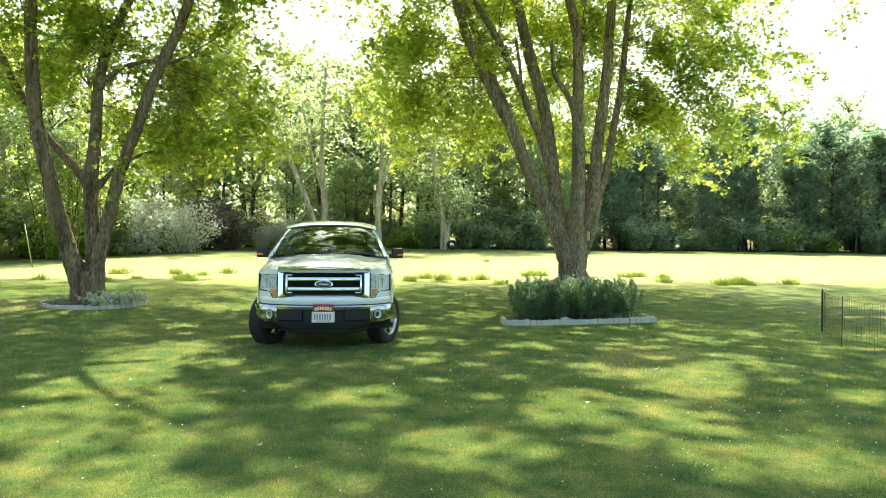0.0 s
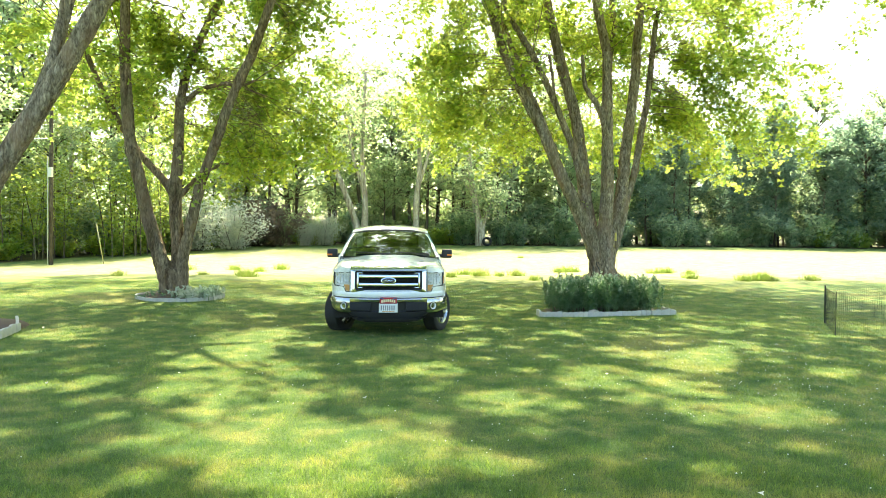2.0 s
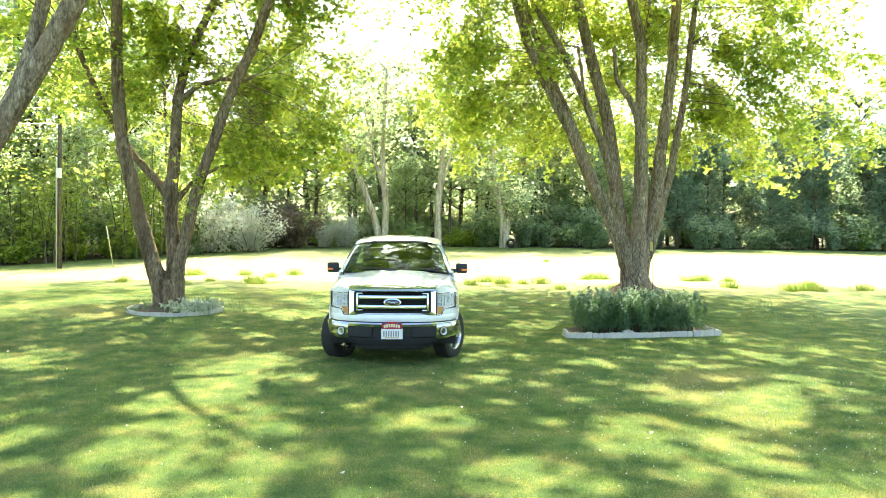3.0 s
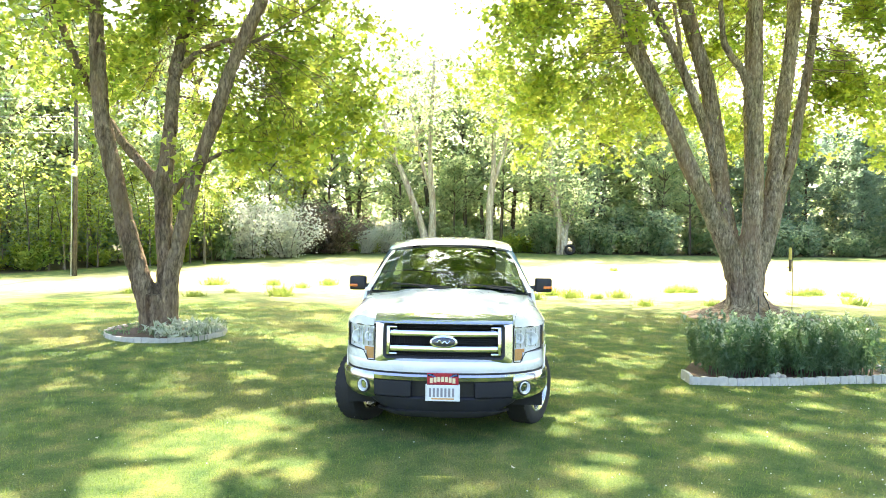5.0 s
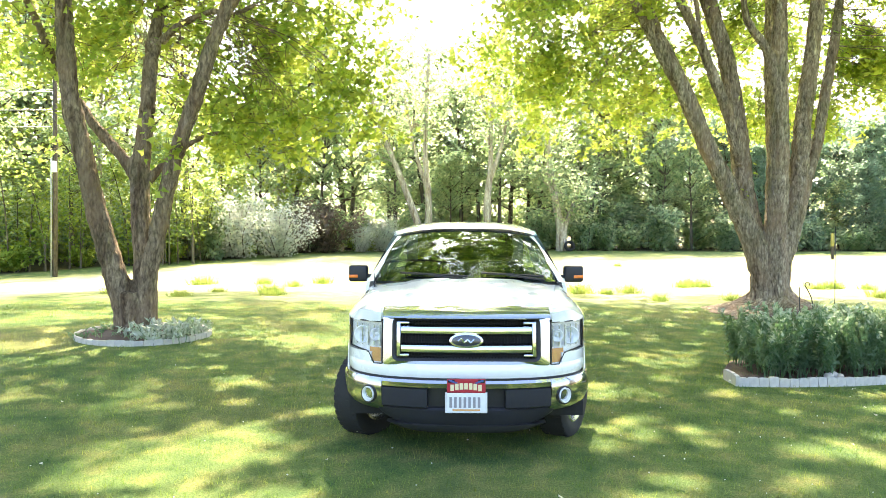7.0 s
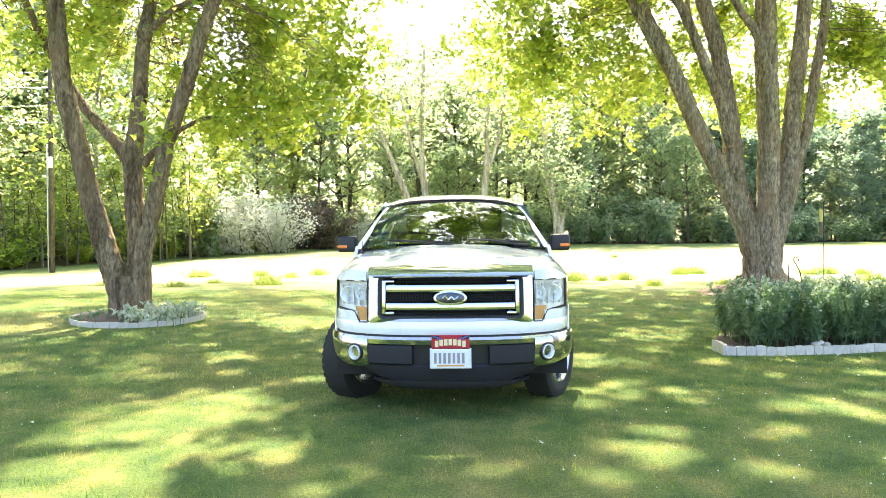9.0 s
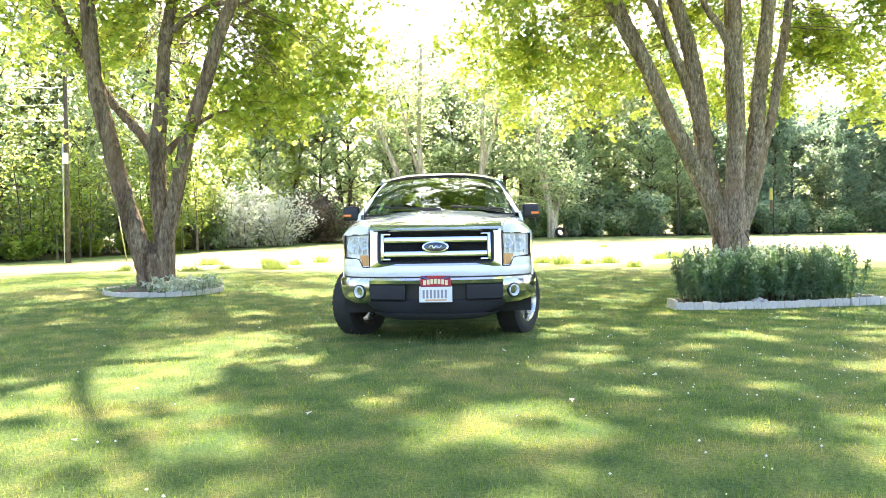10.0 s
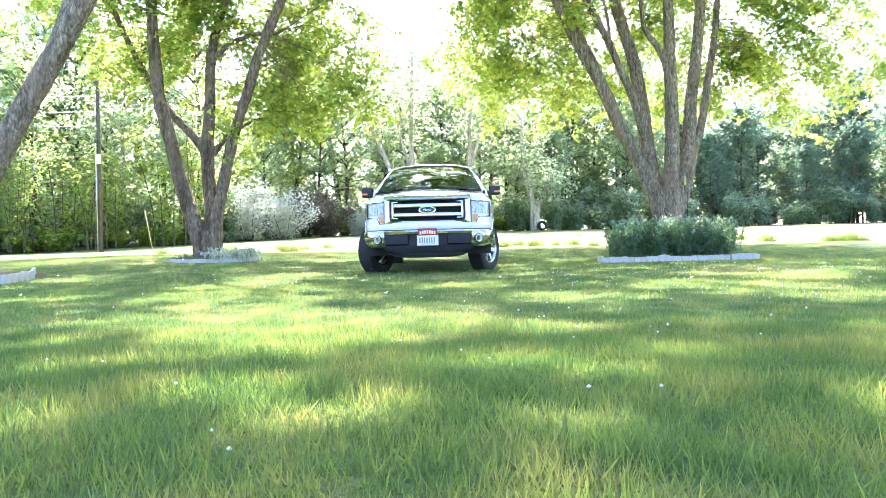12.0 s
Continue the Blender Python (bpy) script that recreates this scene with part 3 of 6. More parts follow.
BIG_STEMS = [
    ([(-0.23, -0.14, 0.4), (-0.29, -0.15, 0.9), (-0.53, -0.18, 1.6), (-0.82, -0.2, 2.2), (-1.14, -0.22, 2.85), (-1.46, -0.25, 3.45), (-1.98, -0.3, 4.65), (-2.36, -0.35, 5.3), (-2.72, -0.4, 5.95), (-3.3, -0.5, 7.15)], 0.29, 0.13),
    ([(-1.6, -0.2, 4.0), (-1.82, -0.05, 4.6), (-2.06, 0.1, 5.3), (-2.32, 0.2, 5.9), (-2.8, 0.4, 7.2)], 0.14, 0.095),
    ([(-0.72, -0.05, 3.1), (-0.87, -0.2, 3.6), (-1.06, -0.3, 4.15), (-1.26, -0.38, 4.6), (-1.53, -0.45, 5.2), (-1.78, -0.5, 5.75), (-2.4, -0.6, 6.95)], 0.12, 0.1),
    ([(-1.7, -0.48, 5.6), (-1.74, -0.45, 6.25), (-1.85, -0.4, 7.0)], 0.06, 0.045),
    ([(-0.13, 0.05, 0.4), (-0.2, 0.06, 0.9), (-0.37, 0.08, 1.6), (-0.55, 0.1, 2.5), (-0.65, 0.1, 3.45), (-0.72, 0.12, 4.1), (-0.91, 0.15, 5.3), (-1.25, 0.2, 6.5), (-1.42, 0.25, 7.2)], 0.27, 0.16),
]
BIG_BOUGHS = [
    ([(0.0, -0.22, 0.5), (-0.04, -0.26, 1.6), (0.0, -0.28, 2.5), (0.01, -0.3, 3.4), (-0.02, -0.35, 4.6), (-0.05, -0.4, 5.8), (-0.1, -0.5, 7.1)], 0.27, 0.145),
    ([(-0.06, -0.36, 4.8), (-0.18, -0.38, 5.1), (-0.39, -0.42, 5.55), (-0.64, -0.48, 5.85), (-0.78, -0.5, 6.15), (-0.86, -0.5, 7.0)], 0.11, 0.06),
    ([(0.15, 0.35, 1.4), (0.24, 0.5, 2.6), (0.3, 0.7, 3.9), (0.32, 0.9, 5.2), (0.45, 1.2, 7.2)], 0.2, 0.12),
    ([(0.11, -0.05, 0.4), (0.15, -0.05, 0.9), (0.26, -0.05, 1.6), (0.44, 0.0, 2.25), (0.55, 0.05, 2.85), (0.63, 0.08, 3.45), (0.68, 0.1, 4.1), (0.86, 0.15, 5.3), (1.02, 0.2, 6.7), (1.05, 0.25, 7.3)], 0.25, 0.145),
    ([(0.22, 0.1, 0.4), (0.28, 0.12, 0.9), (0.46, 0.14, 1.4), (0.67, 0.15, 2.25), (0.81, 0.18, 2.85), (1.0, 0.2, 3.45), (1.22, 0.25, 4.7), (1.45, 0.3, 5.95), (1.6, 0.35, 7.3)], 0.17, 0.09),
]
maple("maple_tree", (6.4, 9.8, height(6.4, 9.8) + 0.06), BIG_STEMS + BIG_BOUGHS, (0.33, 1.8, 2.5), "large many-stemmed maple with furrowed grey-brown bark", M_bark_r, 11,
    [(66, 20, 160, 2.0, 6.5, 3.9, 8.5), (18, 40, 140, 6.0, 8.2, 5.0, 8.5), (60, 150, 205, 2.4, 6.9, 3.7, 8.5), (54, -25, 30, 2.6, 6.4, 3.4, 8.8), (26, 30, 150, 1.0, 4.5, 6.5, 9.6), (6, 205, 335, 2.2, 5.5, 7.8, 9.5)], (290, 8.0, 20.0, 9.5, -2.2, -2.4), tufts=3, leaf=0.155, per=5.6, pads=1.9, shade=((34, 0.6, 4.5, -10.5, -7.2), (42, 1.0, 9.0, 4.0, 9.5), (34, 1.6, 9.5, 9.0, 12.8), (44, 1.3, 6.0, -1.2, 2.2), (24, 1.6, 6.5, -6.8, -1.6), (28, 1.0, 4.2, -7.8, -5.4), (18, 0.9, 3.0, -6.6, -4.9), (34, -3.5, 4.8, -9.8, -7.2), (34, -1.3, 2.4, -3.3, 0.5), (18, 1.3, 3.4, -0.3, 2.4)))

LEFT_STEMS = [
    ([(-0.16, -0.04, 0.45), (-0.31, -0.08, 1.05), (-0.43, -0.1, 1.5), (-0.57, -0.12, 2.0), (-0.76, -0.15, 2.9), (-0.96, -0.18, 3.8), (-1.03, -0.2, 4.7), (-1.08, -0.2, 5.8)], 0.205, 0.125),
    ([(0.05, 0.1, 0.45), (0.07, 0.13, 1.2), (0.0, 0.16, 2.0), (-0.04, 0.22, 2.7), (-0.04, 0.38, 3.3), (-0.06, 0.54, 3.9), (-0.12, 0.8, 4.8), (-0.09, 0.9, 5.25), (0.03, 1.05, 6.0)], 0.19, 0.105),
    ([(0.24, -0.08, 0.5), (0.26, -0.1, 1.05), (0.37, -0.12, 1.5), (0.49, -0.14, 2.0), (0.72, -0.16, 2.9), (1.06, -0.2, 3.8), (1.39, -0.24, 4.75), (1.94, -0.3, 5.9)], 0.155, 0.11),
]
LEFT_BOUGHS = [
    ([(0.0, 0.18, 2.3), (-0.12, 0.22, 2.62), (-0.27, 0.26, 2.85), (-0.47, 0.3, 3.08), (-0.92, 0.38, 3.55), (-1.38, 0.45, 4.2), (-1.88, 0.5, 5.1), (-2.4, 0.6, 6.2)], 0.115, 0.065),
    ([(0.03, 0.2, 2.45), (0.22, 0.24, 2.7), (0.4, 0.27, 2.92), (0.6, 0.3, 3.08), (0.97, 0.34, 3.3), (1.25, 0.36, 3.36), (1.48, 0.36, 3.24), (1.8, 0.36, 2.9)], 0.07, 0.02),
    ([(-0.12, 0.82, 4.85), (0.1, 0.78, 5.05), (0.42, 0.66, 5.24), (0.85, 0.46, 5.33), (1.2, 0.2, 5.32), (1.55, 0.15, 5.25), (1.95, 0.1, 5.4)], 0.075, 0.035),
]
maple("maple_tree", (-5.4, 5.7, height(-5.4, 5.7) - 0.08), LEFT_STEMS[:2] + LEFT_BOUGHS[:1] + LEFT_STEMS[2:] + LEFT_BOUGHS[1:], (0.32, 0.75, 1.2), "three-stemmed maple with reddish brown bark", M_bark_l, 23,
    [(12, 60, 125, 0.6, 2.6, 5.0, 8.0), (66, 25, 155, 1.0, 4.6, 3.1, 7.2), (36, 5, 40, 1.8, 4.1, 2.9, 8.0), (14, 150, 195, 1.4, 4.6, 3.6, 7.0), (4, 200, 340, 1.6, 4.0, 6.8, 8.5)], (250, 7.5, 19.0, 8.5, 2.3, -2.2), tufts=3, leaf=0.15, per=5.4, pads=1.5, shade=((38, -4.0, 0.6, -10.5, -7.6), (28, -4.5, -1.8, -7.6, -4.2), (46, -5.4, -2.1, -6.4, -1.8), (40, -7.6, -2.9, -3.2, 1.4), (24, -3.0, 0.2, -8.8, -7.2), (30, -2.8, 0.4, -8.0, -6.7), (85, -11.0, 0.0, 3.5, 9.5), (34, -11.0, -3.8, 9.2, 13.4), (12, -2.6, 0.8, -5.2, -2.8), (16, -3.2, -1.2, 0.5, 2.4)))

maple("maple_tree", (-9.15, 2.4, height(-9.15, 2.4)), [
    ([(0.1, 0, 0.3), (0.7, 0.0, 1.3), (1.55, 0.05, 2.8), (2.5, 0.1, 4.4), (3.7, 0.2, 6.6)], 0.3, 0.17),
    ([(1.5, 0.15, 2.9), (2.3, 0.3, 4.6), (2.75, 0.4, 6.6)], 0.16, 0.12),
    ([(-0.1, 0.1, 0.4), (-0.5, 0.3, 2.0), (-1.1, 0.6, 4.5), (-1.6, 0.8, 6.5)], 0.26, 0.15),
], (0.42, 1.0, 1.2), "leaning two-stemmed maple beside the lawn", M_bark_r, 37,
    [(5, 0, 360, 2.0, 5.0, 6.5, 8.5)], (52, 9.0, 17.0, 7.0, 2.5, -1.0))

maple("maple_tree", (13.2, 1.2, height(13.2, 1.2)), [
    ([(0, 0, 0.3), (-0.3, 0, 2.0), (-1.2, 0.1, 4.4), (-2.4, 0.2, 7.0)], 0.32, 0.17),
    ([(0.1, 0.1, 0.5), (0.3, 0.3, 2.5), (0.7, 0.6, 4.5), (1.1, 0.9, 7.0)], 0.3, 0.15),
], (0.45, 1.2, 1.2), "broad maple beside the lawn with drooping boughs", M_bark_l, 51,
    [(14, 60, 300, 3.0, 5.5, 5.2, 8.0)], (95, 7.5, 17.0, 7.5, -3.0, -1.0), shade=((30, 9.0, 16.0, 6.5, 12.8),))

# ---- woods round the field ----
EDGE = [(-60, 6), (-30, 17), (-19, 21), (-14.5, 25), (-11.5, 33), (-5, 37), (4, 38.5), (14, 39), (28, 38), (45, 33), (70, 20)]


def edge_y(x):
    return lerp_table(EDGE, x)


def wood_tree(seed, tall, reach, low, bark, leaves, n, size, label):
    """A woodland tree: trunk, limbs and a ragged crown of clumps."""
    rng = np.random.default_rng(seed)
    tree = root("woodland_tree", (0, 0, 0), label, "tree", group="trees of the wood")
    bm = bmesh.new()
    lean = rng.normal(size=2) * 0.04
    line = [Vector((lean[0] * z + 0.12 * math.sin(z * 0.6 + seed), lean[1] * z, z)) for z in np.linspace(-0.3, tall * 0.9, 9)]
    r = 0.012 * tall + 0.03
    add_tube(bm, line, [r * (1 - 0.095 * i) for i in range(9)], 8)
    clumps = []
    for k in range(44):
        p = line[min(8, 2 + int(7 * rng.uniform(0, 1) ** 0.8))]
        if p.z < low * 0.6:
            continue
        a = rng.uniform(0, 2 * math.pi)
        frac = min(1.0, max(0.0, (p.z - low) / (tall - low)))
        length = reach * rng.uniform(0.55, 1.0) * math.sqrt(max(0.12, 1 - ((frac - 0.42) / 0.66) ** 2))
        pts = branch_out(rng, p, (math.cos(a), math.sin(a), 0.35 + 0.9 * frac), length, 0.03, 0.12, 5)
        add_tube(bm, pts, [r * 0.35 * (1 - 0.17 * i) for i in range(6)], 4, cap=False)
        for q in pts[2:]:
            clumps.append((*q, rng.uniform(0.5, 1.05)))
    part("trunk", bm, bark, tree, smooth=True)
    clumps = np.array(clumps)
    w = clumps[:, 3] ** 2
    pick = rng.choice(len(clumps), n, p=w / w.sum())
    d = rng.normal(size=(n, 3))
    d /= np.linalg.norm(d, axis=1)[:, None]
    d *= np.abs(rng.normal(0.0, 0.72, n))[:, None] * clumps[pick, 3:4] * np.array([1.2, 1.2, 0.85])
    places = clumps[pick, :3] + d
    places = places[places[:, 2] > 0.3]
    v, f = leaf_arrays(rng, places, rng.uniform(0.6, 1.2, len(places)) * size, LEAF4, flat=0.5)
    finish("crown", arrays_mesh("crown", v, f), leaves, tree, smooth=False)
    return tree


def shrub(name, seed, wide, tall, leaves, n, size, label):
    rng = np.random.default_rng(seed)
    ob = root(name, (0, 0, 0), label, "shrub", group="shrubs along the wood")
    bm = bmesh.new()
    cl = []
    for _ in range(16):
        a, s = rng.uniform(0, 2 * math.pi), rng.uniform(0.2, 1)
        pts = branch_out(rng, (rng.normal() * 0.2, rng.normal() * 0.2, -0.1), (math.cos(a) * s * wide / tall, math.sin(a) * s * wide / tall, 1.2), tall * rng.uniform(0.7, 1.05), 0, 0.12, 5)
        add_tube(bm, pts, [0.035, 0.03, 0.025, 0.02, 0.014, 0.008], 3, cap=False)
        cl += [tuple(q) for q in pts[1:]]
    tagged(part("stem_mass", bm, M_bark_far, ob, smooth=True), kind="stuff")
    cl = np.array(cl)
    places = cl[rng.integers(0, len(cl), n)] + rng.normal(size=(n, 3)) * np.array([0.12 * wide, 0.12 * wide, 0.1 * tall])
    places = places[places[:, 2] > 0.05]
    v, f = leaf_arrays(rng, places, rng.uniform(0.6, 1.2, len(places)) * size, LEAF4, flat=0.5)
    finish("foliage", arrays_mesh("foliage", v, f), leaves, ob, smooth=False)
    return ob


def scatter(kinds, spots):
    """Sets out one thing of each kind, and copies of it at the other spots: (kind, x, y, turn, size)."""
    used = set()
    for k, x, y, turn, s in spots:
        m = Matrix.Translation((x, y, height(x, y))) @ Matrix.Rotation(turn, 4, "Z") @ Matrix.Scale(s, 4)
        if k in used:
            ob = copy_thing(kinds[k], m)
            ob.scale = (s, s, s)
        else:
            used.add(k)
            kinds[k].matrix_basis = m


# pale trunks that stand out before the wood
def lone_trunk(seed, x, y, lines, label):
    rng = np.random.default_rng(seed)
    thing = root("pale_tree", (x, y, height(x, y)), label, "tree")
    b, tips = bmesh.new(), []
    for pts, r0, r1 in lines:
        line = smooth_line(pts)
        knobbly(rng, b, line, r0, r1, 9)
        for _ in range(12):
            p = line[rng.integers(int(len(line) * 0.6), len(line))]
            a = rng.uniform(0, 6.3)
            br = branch_out(rng, p, (math.cos(a), math.sin(a), 0.7), rng.uniform(1.2, 3.2), 0.02, 0.1, 5)
            add_tube(b, br, [0.05, 0.04, 0.03, 0.02, 0.012, 0.008], 5, cap=False)
            tips += [tuple(q) for q in br[2:]]
    part("trunk", b, M_bark_pale, thing, smooth=True)
    tips = np.array(tips)
    pl = tips[rng.integers(0, len(tips), 3200)] + rng.normal(size=(3200, 3)) * 0.55
    v, f = leaf_arrays(rng, pl, rng.uniform(0.6, 1.2, len(pl)) * 0.22, LEAF4, flat=0.5)
    finish("crown", arrays_mesh("crown", v, f), M_leaf_wood, thing, smooth=False)


lone_trunk(1, -3.0, 35.5, [([(0, 0, -0.2), (-0.3, 0, 1.5), (-1.2, 0, 4.0), (-2.6, 0.2, 7.5), (-3.9, 0.4, 11.5)], 0.3, 0.09), ([(0.25, 0, -0.2), (0.3, 0, 3.0), (0.1, 0.1, 6.2), (0.3, 0.2, 11.8)], 0.28, 0.09), ([(0.25, 0.1, 3.6), (-0.5, 0.2, 6.0), (-1.2, 0.3, 9.5)], 0.14, 0.06)], "pale forked tree at the edge of the wood")
lone_trunk(2, 0.8, 35.5, [([(0, 0, -0.2), (0.0, 0, 3.0), (0.2, 0, 5.0), (0.2, 0.1, 7.2), (0.6, 0.1, 11.5)], 0.27, 0.08), ([(0.15, 0, 4.2), (0.9, 0.1, 6.6), (1.4, 0.2, 9.5)], 0.14, 0.06)], "straight pale-barked tree at the edge of the wood")
lone_trunk(3, 5.3, 36.8, [([(0, 0, -0.2), (-0.05, 0, 1.5), (-0.6, 0, 4.5), (-0.9, 0, 8)], 0.36, 0.13), ([(0.2, 0, 0.2), (0.3, 0, 1.6), (0.9, 0, 3.2)], 0.2, 0.1)], "broken old tree at the edge of the wood")

def sapling_clump(seed):
    """A clump of thin straight saplings with sparse sunlit leaves."""
    rng = np.random.default_rng(seed)
    ob = root("sapling_clump", (0, 0, 0), "clump of thin yellow-green saplings at the field's edge", "saplings", group="saplings")
    b, tips = bmesh.new(), []
    for _ in range(6):
        x, y, h = rng.normal() * 0.7, rng.normal() * 0.5, rng.uniform(3.5, 6.5)
        lx, ly = rng.normal() * 0.5, rng.normal() * 0.4
        pts = [(x + lx * t * t, y + ly * t * t, h * t - 0.1) for t in (0, 0.25, 0.5, 0.75, 1.0)]
        add_tube(b, pts, [0.035, 0.03, 0.024, 0.016, 0.008], 6, cap=False)
        tips += [tuple(Vector(pts[i]).lerp(Vector(pts[i + 1]), f)) for i in (1, 2, 3) for f in (0.2, 0.6, 1.0)]
    tagged(part("stem_mass", b, M_bark_far, ob, smooth=True), kind="stuff")
    tips = np.array(tips)
    n = 1500
    pl = tips[rng.integers(0, len(tips), n)] + rng.normal(size=(n, 3)) * np.array([0.4, 0.4, 0.35])
    v, f = leaf_arrays(rng, pl, rng.uniform(0.6, 1.2, n) * 0.17, LEAF4, flat=0.5)
    finish("foliage", arrays_mesh("foliage", v, f), M_leaf_yell, ob, smooth=False)
    return ob


TALL = "tall leafy woodland tree at the far edge of the field"
tree_kinds = [
    wood_tree(1, 14.0, 4.0, 4.0, M_bark_far, M_leaf_wood, 3000, 0.34, TALL),
    wood_tree(2, 12.5, 3.6, 3.2, M_bark_far, M_leaf_wood, 3000, 0.33, TALL),
    wood_tree(3, 15.0, 4.2, 5.0, M_bark_far, M_leaf_wood, 3000, 0.35, TALL),
    wood_tree(4, 9.5, 3.2, 1.2, M_bark_far, M_leaf_wood, 3800, 0.3, "bushy woodland tree leafy down to the ground"),
    wood_tree(5, 10.5, 3.3, 2.0, M_bark_far, M_leaf_yell, 3700, 0.31, "sunlit yellow-green woodland tree"),
    wood_tree(6, 12.0, 3.5, 3.0, M_bark_pale, M_leaf_yell, 3700, 0.31, "sunlit pale-barked woodland tree"),
    wood_tree(7, 14.5, 4.2, 2.0, M_bark_far, M_leaf_wood, 2800, 0.42, "tall tree deep in the wood"),
    wood_tree(8, 9.0, 3.4, 0.8, M_bark_far, M_leaf_wood, 2600, 0.42, "low bushy tree deep in the wood"),
    wood_tree(9, 12.5, 3.8, 1.5, M_bark_far, M_leaf_deep, 5200, 0.36, "tall dark green woodland tree leafy to the ground"),
    wood_tree(10, 10.5, 3.4, 0.8, M_bark_far, M_leaf_deep, 5200, 0.33, "bushy dark green tree at the wood's edge"),
]
rng = np.random.default_rng(77)


def along_edge(step, back):
    """Spots at even steps along the wood's edge, set back from it."""
    out = []
    rest = 0.0
    for (xa, ya), (xb, yb) in zip(EDGE, EDGE[1:]):
        ln = math.hypot(xb - xa, yb - ya)
        tx, ty = (xb - xa) / ln, (yb - ya) / ln
        s = rest
        while s < ln:
            x, y = xa + tx * s - ty * back, ya + ty * s + tx * back
            if -40 < x < 46:
                out.append((x + rng.normal() * 0.5, y + rng.normal() * 0.6))
            s += step * rng.uniform(0.75, 1.25)
        rest = s - ln
    return out


spots = []
for row, (back, step, pool) in enumerate(((1.2, 3.8, (1, 3, 1, 3)), (4.6, 5.0, (0, 1, 2, 2)), (9.5, 4.2, (6, 2)))):
    for x, y in along_edge(step, back):
        k = pool[rng.integers(0, len(pool))]
        if x < -11 and row < 2 and rng.random() < 0.6:
            k = 4 if row == 0 else 5
        if x > 16 and row < 2:
            k = 8 + (row == 0)
        spots.append((k, x, y, rng.uniform(0, 6.3), rng.uniform(0.8, 1.12) * (1.0 if row else 0.7) * (0.84 if x > 14 else 1.0)))
spots += [(9, x, y, x, rng.uniform(0.68, 0.82)) for x, y in along_edge(3.0, 3.2) if x > 18]
spots += [(7, x, y, x, 0.5) for x, y in along_edge(2.7, 7.5) if x > -10 or rng.random() < 0.5]
# taller trees behind the middle of the field
spots += [((0, 2, 1)[k % 3], x + rng.normal() * 0.5, edge_y(x) + 5.5 + 1.2 * math.sin(x), x, rng.uniform(0.84, 0.96)) for k, x in enumerate(range(-15, 13, 3))]
# unseen woods added behind the camera to close the lawn, kept low for skylight
spots += [((6, 7)[k % 2], x, -33 - 0.004 * x * x + rng.normal() * 2, x, rng.uniform(0.5, 0.7)) for k, x in enumerate(range(-60, 61, 5))]
scatter(tree_kinds, spots)

shrub_kinds = [
    shrub("shrub", 1, 1.5, 2.4, M_leaf_dark, 1550, 0.24, "dark green leafy shrub under the trees"),
    shrub("shrub", 2, 1.3, 1.7, M_leaf_wood, 1400, 0.225, "green leafy shrub under the trees"),
    shrub("shrub", 3, 1.1, 1.2, M_leaf_yell, 1500, 0.18, "light green undergrowth shrub at the field's edge"),
    shrub("shrub", 4, 2.0, 3.0, M_leaf_pale, 5200, 0.16, "pale silvery shrub at the field's edge"),
    shrub("shrub", 5, 1.7, 3.2, M_leaf_plum, 3000, 0.2, "dark reddish-brown leafed shrub at the field's edge"),
]
spots = [((0, 0, 1, 2)[rng.integers(0, 4)] if x > -13 else 2, x, y, rng.uniform(0, 6.3), rng.uniform(0.7, 1.15)) for x, y in along_edge(1.7, 0.0)]
spots += [((0, 1)[rng.integers(0, 2)], x, y, rng.uniform(0, 6.3), rng.uniform(1.0, 1.5)) for x, y in along_edge(2.8, 2.4)]
spots += [(1, x, y, x, rng.uniform(1.4, 1.9)) for x, y in along_edge(3.2, 6.0)]
spots += [(3, -12.0, 28.8, 0.4, 1.05), (3, -10.0, 30.0, 2.0, 0.92), (3, -14.6, 29.8, 4.0, 0.8), (3, -5.4, 35.8, 1.0, 0.7), (3, -6.6, 35.2, 3.0, 0.5), (4, -8.6, 34.2, 0.0, 1.0), (4, -9.8, 34.6, 2.2, 1.05)]
scatter(shrub_kinds, spots)

sapling_kinds = [sapling_clump(61), sapling_clump(62)]
spots = [(k % 2, x, y, k * 1.3, rng.uniform(0.75, 1.1)) for k, (x, y) in enumerate(along_edge(1.9, -0.8)) if -27 < x < -12.5]
scatter(sapling_kinds, spots)

# a closer stand where the wood turns the corner
for k in range(15):
    x = 6.0 + 2.6 * k
    y, s = edge_y(x) + 9.0 + 0.8 * math.sin(k * 2.1), (0.84 if x < 15 else 0.68) + 0.08 * math.sin(k * 1.7)
    copy_thing(tree_kinds[(8, 2, 8)[k % 3] if x > 16 else (0, 2)[k % 2]], Matrix.Translation((x, y, height(x, y))) @ Matrix.Rotation(k * 2.2, 4, "Z") @ Matrix.Scale(s, 4)).scale = (s, s, s)

# the depth of the wood, past where single trees can be told apart
r2 = np.random.default_rng(19)
n = 15000
p = np.stack([r2.uniform(-46, 60, n), r2.uniform(51, 58, n), 9.5 * r2.uniform(0, 1, n) ** 0.8], 1)
p[:, 2] += 1.2 + 1.2 * np.sin(p[:, 0] * 0.9) * (p[:, 2] > 5)
v, f = leaf_arrays(r2, p, r2.uniform(0.5, 0.9, n), LEAF5, flat=0.4)
far_leaves = finish("far_foliage", arrays_mesh("far_foliage", v, f), M_leaf_wood, smooth=False)
tagged(far_leaves, "dense green foliage deep in the wood", "woods", kind="stuff")

